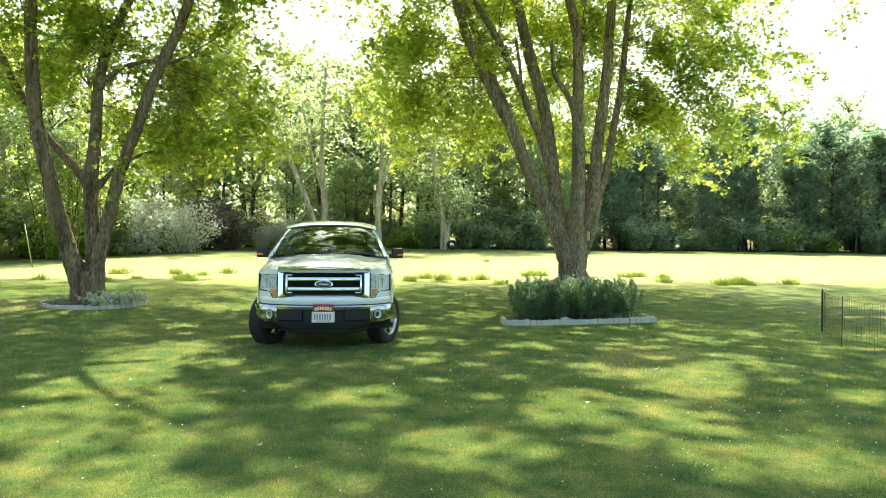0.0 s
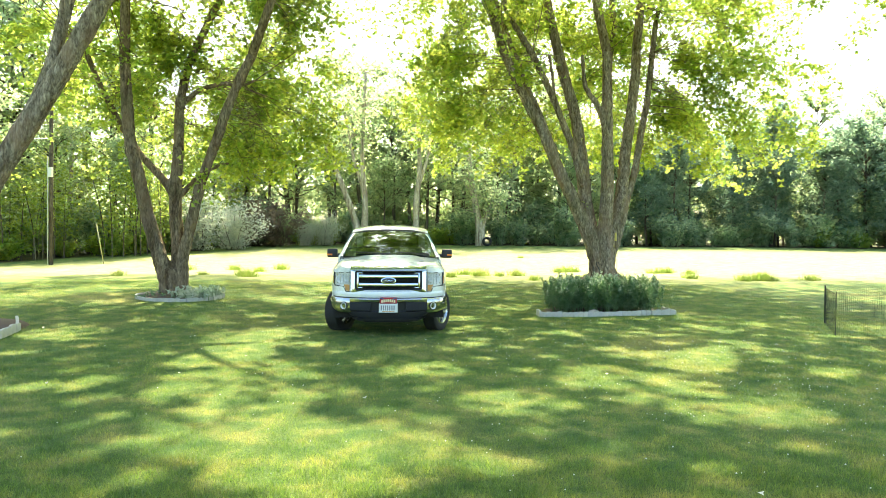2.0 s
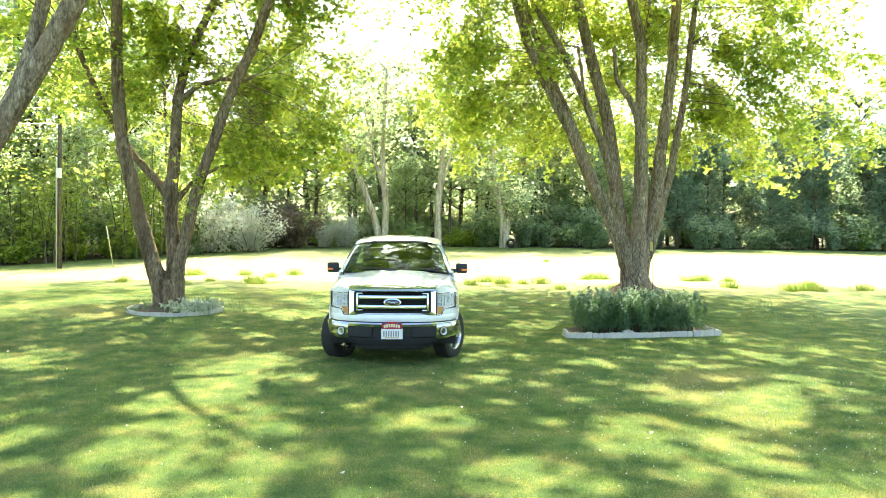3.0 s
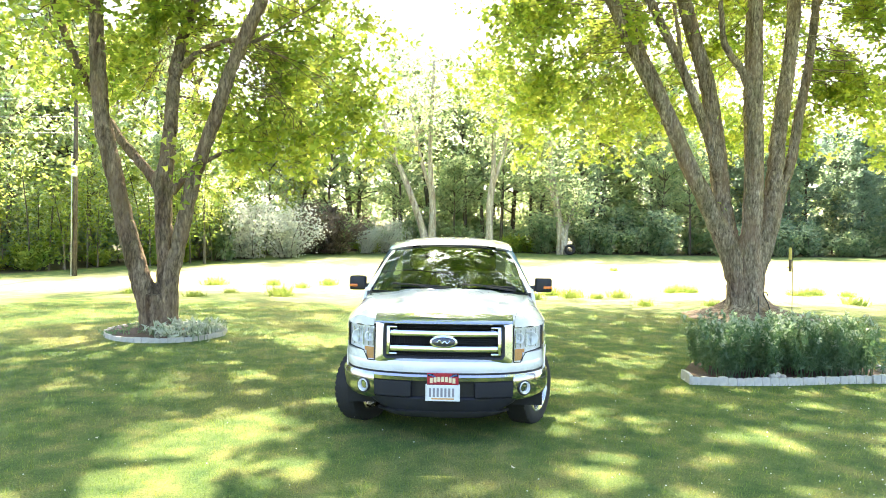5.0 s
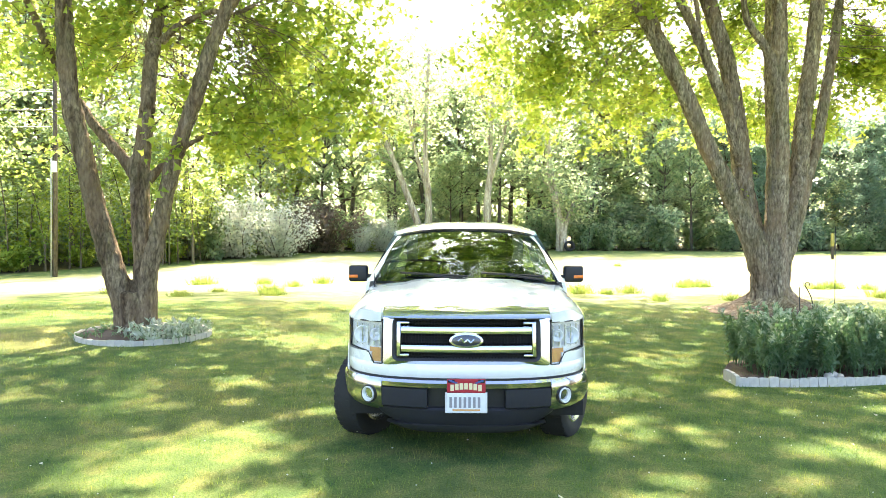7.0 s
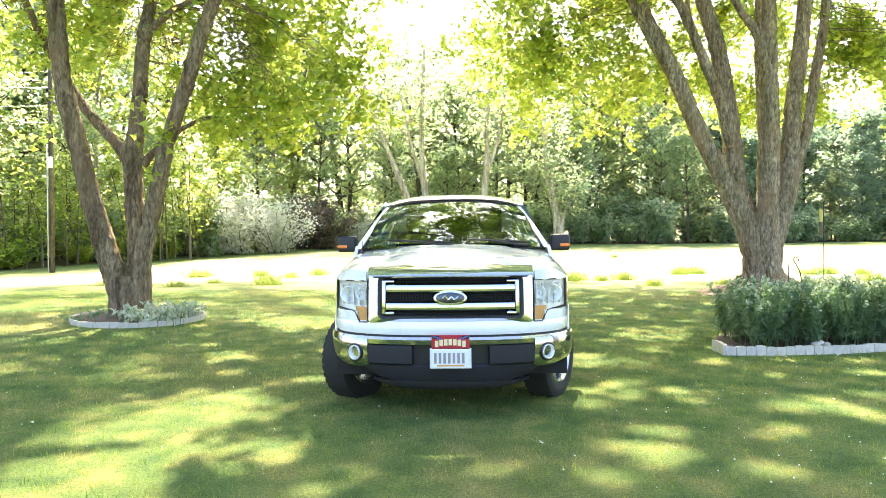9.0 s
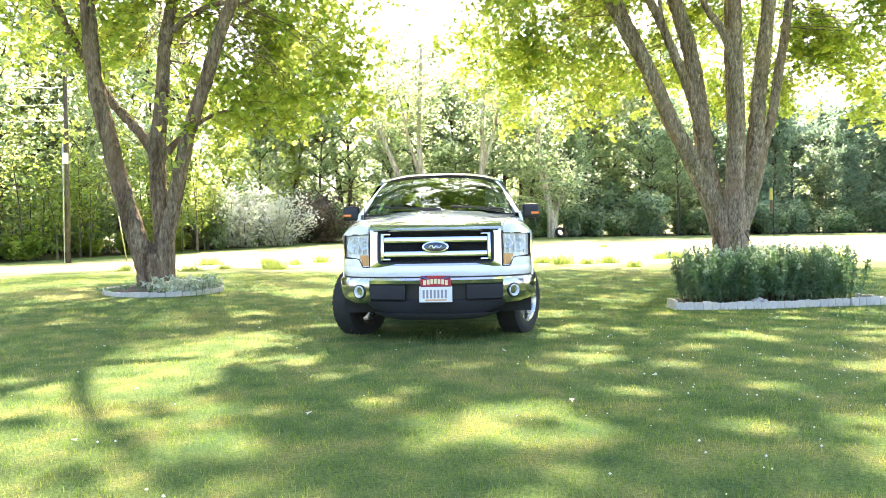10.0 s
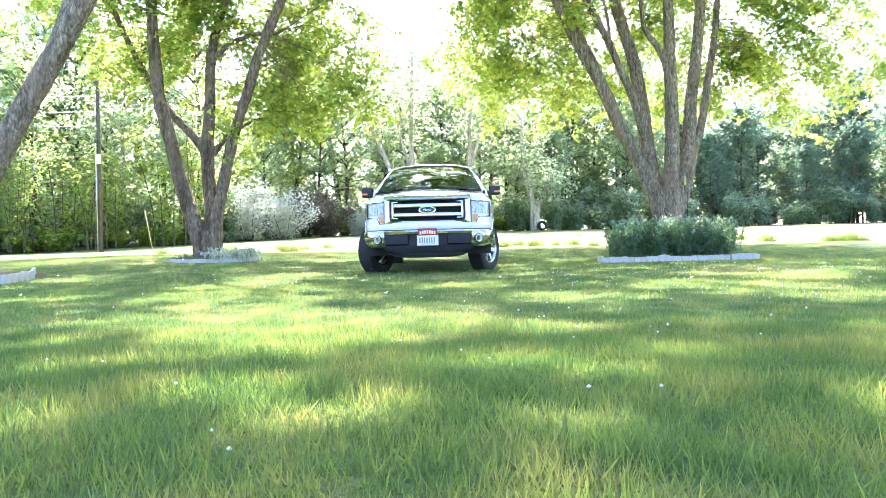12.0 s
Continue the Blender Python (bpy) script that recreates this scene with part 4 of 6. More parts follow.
# ---- the pickup truck ----
truck = root("pickup_truck", (0, 0, 0), "white pickup truck with chrome grille parked on the lawn", "truck")
truck.rotation_euler = (0, 0, radians(1.0))
FRONT_PLAN = [(0, -0.06), (0.3, -0.045), (0.5, 0.0), (0.62, 0.045), (0.73, 0.115), (0.84, 0.22), (0.9, 0.32), (0.945, 0.46), (0.96, 0.56)]


def plan_y(x):
    return lerp_table(FRONT_PLAN, abs(x))


def sweep(bm, xs, profile, push=0.0):
    """Draws a profile of (outward, z) along the curved front of the truck, between the xs."""
    pts = []
    for x in xs:
        y, e = plan_y(x), 0.03
        t = Vector((2 * e, plan_y(x + e) - plan_y(x - e))).normalized()
        n = Vector((t.y, -t.x))
        pts.append((x, y, n))
    k = len(profile)
    rows = [[bm.verts.new((x + n.x * (o + push), y + n.y * (o + push), z)) for o, z in profile] for x, y, n in pts]
    for a, b in zip(rows, rows[1:]):
        for j in range(k):
            bm.faces.new((a[j], a[(j + 1) % k], b[(j + 1) % k], b[j]))
    bm.faces.new(rows[0])
    bm.faces.new(rows[-1][::-1])
    return bm


def span(a, b, n):
    return [a + (b - a) * i / n for i in range(n + 1)]


def truck_part(name, bm, mat, label="", parent=None, smooth=True):
    bmesh.ops.recalc_face_normals(bm, faces=bm.faces)
    ob = part(name, bm, mat, parent or truck, label, smooth)
    if smooth:
        me = ob.data
        ang = ob.modifiers.new("edges", "EDGE_SPLIT")
        ang.split_angle = radians(38)
    return ob


# hood with a raised middle
def hood_edge(t):
    return 0.64 + 0.19 * t


def hood_z(x, t):
    zc = 1.15 + 0.165 * t ** 0.8 - 0.012 * max(0, 0.10 - t) * 10
    q = abs(x) / hood_edge(t)
    ridge = 0.018 / (1 + math.exp((abs(x) - 0.42 - 0.1 * t) * 60)) * min(1, t * 5)
    return zc - (0.008 + 0.037 * t) * q ** 2 + ridge - 0.012


def hood_pt(s, t):
    x = s * hood_edge(t)
    y0 = 0.0 + 0.05 * (x / 0.64) ** 2
    return (x, y0 + (1.24 - y0) * t + 0.04 * t * (x / 0.8) ** 2, hood_z(x, t))


bm = bmesh.new()
add_grid(bm, hood_pt, span(-1, 1, 36), [0, 0.03, 0.08] + span(0.16, 1, 12))
add_grid(bm, lambda s, v: (hood_pt(s, 0)[0], hood_pt(s, 0)[1] + 0.012 * v, hood_pt(s, 0)[2] - 0.05 * v), span(-1, 1, 36), [0, 0.5, 1])
truck_part("hood", bm, M_paint)


# fenders
def fender_w(y):
    return lerp_table([(0.3, 0.905), (0.45, 0.95), (0.7, 0.985), (1.0, 0.985), (1.4, 0.965)], y)


def arch_low(y, yc, r, low):
    d = r * r - (y - yc) ** 2
    return max(low, 0.355 + math.sqrt(d)) if d > 0 else low


for side in (-1, 1):
    bm = bmesh.new()

    def top(s, t):
        y0 = 0.055 + 0.33 * s ** 1.6
        y = y0 + (1.36 - y0) * t
        tt = min(1, max(0, (y - 0.05) / 1.24))
        xa = hood_edge(tt) + 0.0015
        w = fender_w(max(y, 0.3))
        x = xa + (w - xa) * s
        z0 = hood_z(hood_edge(tt), tt) - 0.002
        z = z0 - (z0 - 1.06) * (s ** 2.6)
        return (side * x, y, z)
    add_grid(bm, top, span(0, 1, 8), span(0, 1, 12))

    def flank(t, v):
        y = 0.385 + (1.36 - 0.385) * t
        w = fender_w(y)
        lo = arch_low(y, 0.86, 0.47, 0.46)
        z = 1.06 + (lo - 1.06) * v
        flare = 0.022 * max(0, 1 - abs((y - 0.86) / 0.6)) * v
        return (side * (w + flare - 0.02 * max(0, v - 0.6)), y, z)
    add_grid(bm, flank, span(0, 1, 30), span(0, 1, 6))
    add_grid(bm, lambda t, v: (side * (fender_w(0.385 + 0.975 * t) + 0.012 - 0.16 * v), 0.385 + 0.975 * t, arch_low(0.385 + 0.975 * t, 0.86, 0.47, 0.46)), span(0, 1, 30), [0, 1])
    truck_part("fender", bm, M_paint)
    # dark wheel housing
    bm = bmesh.new()
    add_grid(bm, lambda a, v: (side * (0.45 + 0.48 * v), 0.86 - 0.49 * math.cos(a), 0.37 + 0.49 * math.sin(a)), span(-0.2, math.pi + 0.2, 14), [0, 1])
    truck_part("wheel_housing", bm, M_under)

# white panel under grille and lamps
bm = bmesh.new()
sweep(bm, span(-0.95, 0.95, 48), [(0.0, 0.645), (0.012, 0.665), (0.012, 0.725), (0.0, 0.745), (-0.1, 0.745), (-0.1, 0.645)])
for side in (-1, 1):
    xs = [side * x for x in span(0.72, 0.945, 8)]
    sweep(bm, xs, [(0.006, 0.74), (0.006, 0.815), (-0.1, 0.815), (-0.1, 0.74)])
truck_part("front_panel", bm, M_paint)
bm = bmesh.new()
sweep(bm, span(-0.945, 0.945, 48), [(-0.005, 0.632), (-0.005, 0.647), (-0.12, 0.647), (-0.12, 0.632)])
truck_part("bumper_gap", bm, M_black)

# chrome bumper: an upper strip across and two full-height ends
bumper = bmesh.new()
sweep(bumper, span(-0.63, 0.63, 30), [(-0.02, 0.636), (0.025, 0.632), (0.04, 0.612), (0.036, 0.578), (-0.02, 0.575)])
for side in (-1, 1):
    sweep(bumper, [side * x for x in span(0.615, 0.95, 16)], [(-0.02, 0.636), (0.025, 0.632), (0.042, 0.606), (0.045, 0.54), (0.04, 0.47), (0.018, 0.415), (-0.02, 0.385), (-0.06, 0.385), (-0.06, 0.636)])
bumper = truck_part("bumper", bumper, M_chrome_dull, "mirror-bright chrome bumper")
bm = bmesh.new()
sweep(bm, span(-0.62, 0.62, 24), [(-0.03, 0.59), (-0.03, 0.39), (-0.12, 0.39), (-0.12, 0.59)])
truck_part("bumper_recess", bm, M_black)
for side in (-1, 1):
    bm = bmesh.new()
    sweep(bm, [side * x for x in span(0.285, 0.612, 8)], [(0.02, 0.575), (0.042, 0.565), (0.046, 0.50), (0.042, 0.435), (0.02, 0.425), (-0.05, 0.425), (-0.05, 0.575)])
    truck_part("bumper_pad", bm, M_bumper_black, "dark grey bumper pad", bumper)
    # fog lamp
    turn = Matrix.Translation((side * 0.737, plan_y(0.71) - 0.036, 0.502)) @ Matrix.Rotation(side * radians(34), 4, "Z") @ Matrix.Rotation(radians(90), 4, "X")

    def lathe(profile, sides=24, m=turn):
        b = bmesh.new()
        add_grid(b, lambda a, j: m @ Vector((profile[j][0] * math.cos(a), profile[j][0] * math.sin(a), profile[j][1])), [2 * math.pi * k / sides for k in range(sides)], list(range(len(profile))), close_u=True)
        return b
    bezel = truck_part("fog_bezel", lathe([(0.07, -0.03), (0.07, 0.008), (0.064, 0.01), (0.056, 0.0), (0.056, -0.03)]), M_black, "black fog lamp surround", bumper)
    lamp = truck_part("fog_lamp", lathe([(0.057, -0.02), (0.057, 0.014), (0.053, 0.018), (0.049, 0.012), (0.046, -0.004), (0.038, -0.025), (0.0, -0.04)]), M_lamp, "round fog lamp in a chrome ring", bumper)
    truck_part("reflector", lathe([(0.047, 0.002), (0.036, -0.006), (0.02, -0.011), (0.0, -0.012)]), M_lamp, "", lamp)
    pane = truck_part("lens", lathe([(0.0, 0.012), (0.025, 0.01), (0.048, 0.004)]), M_glass_clear, "", lamp)
    pane.visible_shadow = False

# lower black valance, its bottom edge sweeping up at the ends, and the air dam behind it
def skirt(bm, w, top, bottom, rise, push):
    def at(x, j):
        u = abs(x) / w
        z0 = bottom + rise * u ** 5
        out, f = ((-0.1, 0.0), (push - 0.012, 0.0), (push, 0.12), (push - 0.004, 0.6), (push - 0.03, 1.0), (-0.1, 1.0))[j]
        return (x * (1 - 0.06 * f * u), plan_y(x) - out, top + (z0 - top) * f)
    rows = add_grid(bm, at, span(-w, w, 40), range(6))
    bm.faces.new(rows[0])
    bm.faces.new(rows[-1][::-1])
    return bm


truck_part("valance", skirt(bmesh.new(), 0.68, 0.425, 0.29, 0.07, 0.012), M_bumper_black, "dark grey lower valance")
truck_part("air_dam", skirt(bmesh.new(), 0.6, 0.3, 0.235, 0.05, -0.006), M_black, "matt black air dam")


# grille
def frame_bm(outer, inner, y_out, y_in, depth):
    """A four-sided rounded frame; outer and inner are (half width, z0, z1, corner radius)."""
    def outline(spec, n=6):
        w, z0, z1, r = spec
        out = []
        for cx, cz, a0 in ((w - r, z0 + r, -90), (w - r, z1 - r, 0), (-w + r, z1 - r, 90), (-w + r, z0 + r, 180)):
            for k in range(n + 1):
                a = radians(a0 + 90 * k / n)
                out.append((cx + r * math.cos(a), cz + r * math.sin(a)))
        return out
    o, i = outline(outer), outline(inner)
    b = bmesh.new()

    def bow(x):
        return 0.05 * (x / 0.6) ** 2
    rings = [[b.verts.new((x, y + bow(x), z)) for x, z in line] for line, y in ((o, y_out + depth), (o, y_out), (i, y_in), (i, y_in + depth))]
    n = len(o)
    for k in range(3):
        for j in range(n):
            b.faces.new((rings[k][j], rings[k][(j + 1) % n], rings[k + 1][(j + 1) % n], rings[k + 1][j]))
    return b


grille = truck_part("grille", frame_bm((0.622, 0.735, 1.11, 0.02), (0.553, 0.765, 1.086, 0.045), -0.045, -0.06, 0.09), M_chrome, "chrome-framed grille with two broad bars")
truck_part("dark_frame", frame_bm((0.553, 0.765, 1.086, 0.045), (0.528, 0.785, 1.066, 0.03), -0.05, -0.035, 0.09), M_black, "", grille)
bm = bmesh.new()
for k in range(15):
    z = 0.775 + 0.02 * k
    add_grid(bm, lambda x, v: (x, -0.0 + 0.05 * (x / 0.6) ** 2 + 0.012 * v, z + 0.008 * v), span(-0.535, 0.535, 8), [0, 1])
for k in range(45):
    x = -0.532 + 1.064 * k / 44
    yb = 0.05 * (x / 0.6) ** 2
    add_box(bm, x - 0.0035, x + 0.0035, yb - 0.004, yb + 0.02, 0.77, 1.075)
add_grid(bm, lambda x, v: (x, 0.03 + 0.05 * (x / 0.6) ** 2, 0.765 + 0.315 * v), span(-0.545, 0.545, 8), [0, 1])
truck_part("grille_mesh", bm, M_under, "black grille mesh", grille, smooth=False)


def grille_bar(z0, z1, w, y):
    b = bmesh.new()
    prof = [(0.015, z0), (-0.012, z0 + 0.012), (-0.02, (z0 + z1) / 2), (-0.012, z1 - 0.012), (0.015, z1)]
    rows = add_grid(b, lambda x, j: (x, y + prof[j][0] + 0.05 * (x / 0.6) ** 2, prof[j][1]), span(-w, w, 20), range(5))
    b.faces.new(rows[0])
    b.faces.new(rows[-1][::-1])
    return b


for z0, z1 in ((0.955, 1.028), (0.82, 0.893)):
    truck_part("grille_bar", grille_bar(z0, z1, 0.486, -0.035), M_chrome, "", grille)
for side in (-1, 1):
    bm = bmesh.new()
    for x0, x1, z0, z1 in ((0.49, 0.521, 0.797, 1.056), (0.425, 0.495, 1.034, 1.057), (0.425, 0.495, 0.796, 0.818)):
        a, b2 = sorted((side * x0, side * x1))
        add_box(bm, a, b2, -0.02, 0.03, z0, z1, bevel=0.008)
    truck_part("grille_bracket", bm, M_chrome, "", grille)
bm = bmesh.new()
add_grid(bm, lambda a, j: ((0.128, 0.124, 0.108, 0.104)[j] * math.cos(a), (-0.045, -0.07, -0.072, -0.06)[j], 0.923 + (0.056, 0.053, 0.041, 0.038)[j] * math.sin(a)), [2 * math.pi * k / 40 for k in range(40)], range(4), close_u=True)
emblem = truck_part("emblem", bm, M_chrome, "oval badge with a chrome rim", grille)
bm = bmesh.new()
add_grid(bm, lambda a, j: ((0.106, 0.06, 0.0)[j] * math.cos(a), (-0.064, -0.068, -0.069)[j], 0.923 + (0.04, 0.024, 0.0)[j] * math.sin(a)), [2 * math.pi * k / 40 for k in range(40)], range(3), close_u=True)
truck_part("badge_field", bm, M_blue, "dark blue oval field", emblem)
bm = bmesh.new()
add_tube(bm, smooth_line([(-0.06, -0.072, 0.918), (-0.035, -0.073, 0.935), (-0.015, -0.073, 0.912), (0.01, -0.073, 0.93), (0.032, -0.073, 0.912), (0.058, -0.072, 0.934)]), 0.006, 6)
truck_part("badge_stroke", bm, M_chrome, "pale stroke on the badge", emblem)

for ob in (grille, *grille.children_recursive):
    for v in ob.data.vertices:
        v.co.y += 0.13 * (v.co.z - 0.75)

# bright strip along the hood's lip
bm = bmesh.new()
add_grid(bm, lambda x, j: (x, (-0.05, -0.03, 0.015, 0.075)[j] + 0.05 * (x / 0.6) ** 2, (1.085, 1.115, 1.142, hood_z(x, 0.06) + 0.014)[j]), span(-0.625, 0.625, 30), range(4))
truck_part("hood_deflector", bm, M_smoke, "glossy smoked deflector on the hood's leading edge")

# headlamps
for side in (-1, 1):
    shape = [(0.625, 0.735), (0.70, 0.735), (0.735, 0.81), (0.76, 0.825), (0.895, 0.835), (0.9, 0.95), (0.885, 1.02), (0.625, 1.055)]

    def lamp_y(x):
        return plan_y(x) - 0.0

    def lens_grid(b, x0, x1, lo, hi, off, nx=8, nz=6):
        add_grid(b, lambda x, v: (side * x, lamp_y(x) + off + 0.02 * v, lo(x) + (hi(x) - lo(x)) * v), span(x0, x1, nx), span(0, 1, nz))

    def low(x):
        return lerp_table([(0.62, 0.735), (0.70, 0.735), (0.745, 0.815), (0.905, 0.835)], x)

    def high(x):
        return lerp_table([(0.62, 1.045), (0.8, 1.045), (0.915, 1.04)], x)
    bm = bmesh.new()
    lens_grid(bm, 0.634, 0.91, low, high, 0.034)
    lamp = truck_part("headlamp", bm, M_lamp, "clear headlamp with an amber turn lamp")
    bm = bmesh.new()
    lens_grid(bm, 0.634, 0.91, low, high, -0.008, 10)
    pane = truck_part("lens", bm, M_glass_clear, "", lamp)
    pane.visible_shadow = False
    # reflector bowl, lamp and rim
    for cx, cz, r in ((0.80, 0.935, 0.07), (0.685, 0.945, 0.05)):
        bm = bmesh.new()
        add_grid(bm, lambda a, j: (side * (cx + (r, r * 0.92, r * 0.7, r * 0.35, 0.0)[j] * math.cos(a)), lamp_y(cx) + (0.014, 0.008, 0.022, 0.03, 0.018)[j], cz + (r, r * 0.92, r * 0.7, r * 0.35, 0.0)[j] * math.sin(a)), [2 * math.pi * k / 20 for k in range(20)], range(5), close_u=True)
        truck_part("reflector", bm, M_lamp, "", lamp)
    bm = bmesh.new()
    add_grid(bm, lambda x, v: (side * x, lamp_y(x) + 0.008, low(x) + (0.815 - low(x) + 0.035) * v), span(0.645, 0.738, 6), span(0, 1, 3))
    truck_part("turn_lamp", bm, M_amber, "amber turn lamp", lamp)
    for k in range(5):
        x = 0.65 + 0.05 * k
        bm = bmesh.new()
        add_box(bm, min(side * x, side * (x + 0.006)), max(side * x, side * (x + 0.006)), lamp_y(x) + 0.014, lamp_y(x) + 0.04, 0.86, 1.02)
        truck_part("lamp_rib", bm, M_alloy, "", lamp, smooth=False)
    # dark gasket round the lamp
    bm = bmesh.new()
    line = [(0.632, low(0.632)), (0.70, 0.731), (0.742, 0.811), (0.91, 0.831), (0.912, 0.95), (0.91, 1.042), (0.8, 1.048), (0.632, 1.048)]
    line.append(line[0])
    add_tube(bm, [(side * x, lamp_y(x) - 0.008, z) for x, z in line], 0.006, 5, cap=False)
    truck_part("gasket", bm, M_black, "", lamp)
    # painted brow between lamp and fender
    def brow(s, v):
        y1 = 0.055 + 0.33 * s ** 1.6
        tt = min(1, max(0, (y1 - 0.05) / 1.24))
        xa = hood_edge(tt) + 0.0015
        x = xa + (fender_w(max(y1, 0.3)) - xa) * s
        z0 = hood_z(hood_edge(tt), tt) - 0.002
        z1 = z0 - (z0 - 1.06) * s ** 2.6
        return (side * x, (plan_y(x) - 0.004) * (1 - v) + y1 * v, high(x) * (1 - v) + z1 * v)
    bm = bmesh.new()
    add_grid(bm, brow, span(0, 1, 14), span(0, 1, 4))
    truck_part("lamp_brow", bm, M_paint)
    # side marker
    bm = bmesh.new()
    add_grid(bm, lambda y, v: (side * (fender_w(y) + 0.003), y, 0.86 + 0.12 * v), span(0.36, 0.42, 3), [0, 1])
    truck_part("side_marker", bm, M_amber, "amber side marker", lamp)

# number plates
bm = box_bm(-0.146, 0.146, -0.128, -0.118, 0.418, 0.552, bevel=0.004)
plate = truck_part("number_plate", bm, M_plate, "white number plate with grey characters", smooth=False)
bm = bmesh.new()
add_box(bm, -0.153, -0.14, -0.132, -0.116, 0.41, 0.558)
add_box(bm, 0.14, 0.153, -0.132, -0.116, 0.41, 0.558)
add_box(bm, -0.14, 0.14, -0.132, -0.116, 0.41, 0.42)
truck_part("plate_frame", bm, M_white_plastic, "", plate, smooth=False)
for k in range(7):
    x = -0.122 + 0.0342 * k
    truck_part("plate_bar", box_bm(x, x + 0.019, -0.1305, -0.129, 0.446, 0.524), M_plate_bar, "grey bar", plate, smooth=False)
truck_part("plate_bar", box_bm(-0.1, 0.1, -0.1305, -0.129, 0.424, 0.436), M_amber, "orange strip", plate, smooth=False)
bm = box_bm(-0.14, 0.14, -0.126, -0.117, 0.555, 0.655, bevel=0.004)
red = truck_part("novelty_plate", bm, M_red_plate, "red front plate with cream lettering bars", smooth=False)
for k in range(7):
    x = -0.115 + 0.0335 * k
    z = 0.568 + 0.012 * (1 - ((k - 3) / 3) ** 2)
    truck_part("plate_bar", box_bm(x, x + 0.026, -0.129, -0.1265, z, z + 0.046), M_cream, "cream bar", red, smooth=False)
for side in (-1, 1):
    bm = bmesh.new()
    add_prism(bm, [(side * 0.132, 0.642), (side * 0.118, 0.65), (side * 0.06, 0.628), (side * 0.074, 0.62)], -0.129, -0.1265)
    bmesh.ops.recalc_face_normals(bm, faces=bm.faces)
    truck_part("plate_stripe", bm, M_stripe, "slanting blue stripe", red, smooth=False)
for side in (-1, 1):
    truck_part("plate_bar", box_bm(min(side * 0.085, side * 0.135), max(side * 0.085, side * 0.135), -0.1285, -0.1262, 0.628, 0.65), M_blue, "blue corner", red, smooth=False)
bm = box_bm(-0.14, 0.14, -0.118, -0.06, 0.40, 0.62)
truck_part("plate_bracket", bm, M_black, smooth=False)


# ---- cab ----
def belt_x(z):
    return lerp_table([(0.4, 0.94), (0.7, 0.985), (1.0, 0.98), (1.2, 0.955), (1.32, 0.925), (1.76, 0.74), (1.84, 0.66)], z)


def shut_panel(y0, y1, z0, z1, side, ny=10, nz=10, arch=None, out=0.0):
    b = bmesh.new()

    def p(t, v):
        y = y0 + (y1 - y0) * t
        lo = arch_low(y, arch, 0.48, z0) if arch else z0
        z = lo + (z1 - lo) * v
        w = belt_x(z)
        return (side * (w + out), y, z)
    rows = add_grid(b, p, span(0, 1, ny), span(0, 1, nz))
    loop = [r[0] for r in rows] + rows[-1][1:] + [r[-1] for r in rows[-2::-1]] + rows[0][-2:0:-1]
    inner = [b.verts.new((v.co.x - side * 0.035, v.co.y, v.co.z)) for v in loop]
    for k in range(len(loop)):
        b.faces.new((loop[k], loop[(k + 1) % len(loop)], inner[(k + 1) % len(loop)], inner[k]))
    return b


def side_strip(pts_out, width, side, thick=0.05):
    """A pillar: a bar of four corners along its line."""
    b = bmesh.new()
    rings = []
    for x, y, z in pts_out:
        rings.append([b.verts.new((side * (x + dx), y + dy, z)) for dx, dy in ((0, -width / 2), (0.004, 0), (0, width / 2), (-thick, width / 2), (-thick, -width / 2))])
    for a, c in zip(rings, rings[1:]):
        for k in range(5):
            b.faces.new((a[k], a[(k + 1) % 5], c[(k + 1) % 5], c[k]))
    b.faces.new(rings[0])
    b.faces.new(rings[-1][::-1])
    return b


for side in (-1, 1):
    for y0, y1 in ((1.375, 2.50), (2.515, 3.40)):
        door = truck_part("door", shut_panel(y0, y1, 0.44, 1.31, side), M_paint)
        hy = y1 - 0.2
        hx = belt_x(1.08) + 0.012
        truck_part("door_handle", box_bm(min(side * hx, side * (hx + 0.035)), max(side * hx, side * (hx + 0.035)), hy - 0.1, hy + 0.1, 1.065, 1.095, bevel=0.01), M_black, "", door)
    truck_part("cab_corner", shut_panel(3.415, 3.72, 0.44, 1.31, side), M_paint)
    truck_part("bed_side", shut_panel(3.75, 5.66, 0.5, 1.29, side, ny=30, arch=4.53), M_paint)
    truck_part("rocker", box_bm(min(side * 0.8, side * 0.93), max(side * 0.8, side * 0.93), 1.4, 3.72, 0.36, 0.45, bevel=0.02), M_black)
    # pillars: A, B, C
    a_line = [(0.905 - 0.2 * t ** 1.15, 1.27 + 0.82 * t, 1.285 + 0.428 * t) for t in span(0, 1, 8)]
    truck_part("pillar", side_strip(a_line, 0.085, side), M_paint)
    for yb, yt, w in ((2.46, 2.5, 0.08), (3.5, 3.42, 0.22)):
        truck_part("pillar", side_strip([(belt_x(z), yb + (yt - yb) * (z - 1.3) / 0.5, z) for z in span(1.29, 1.79, 5)], w, side), M_paint)
    for y0, y1, y0t, y1t in ((1.40, 2.41, 2.08, 2.45), (2.51, 3.38, 2.55, 3.30)):
        bm = bmesh.new()
        for off in (0.012,):
            add_grid(bm, lambda t, v: (side * (belt_x(1.30 + 0.47 * v) - off), (y0 + (y1 - y0) * t) * (1 - v) + (y0t + (y1t - y0t) * t) * v, 1.30 + 0.47 * v), span(0, 1, 6), span(0, 1, 6))
        ob = truck_part("side_window", bm, M_glass)
        ob.visible_shadow = False


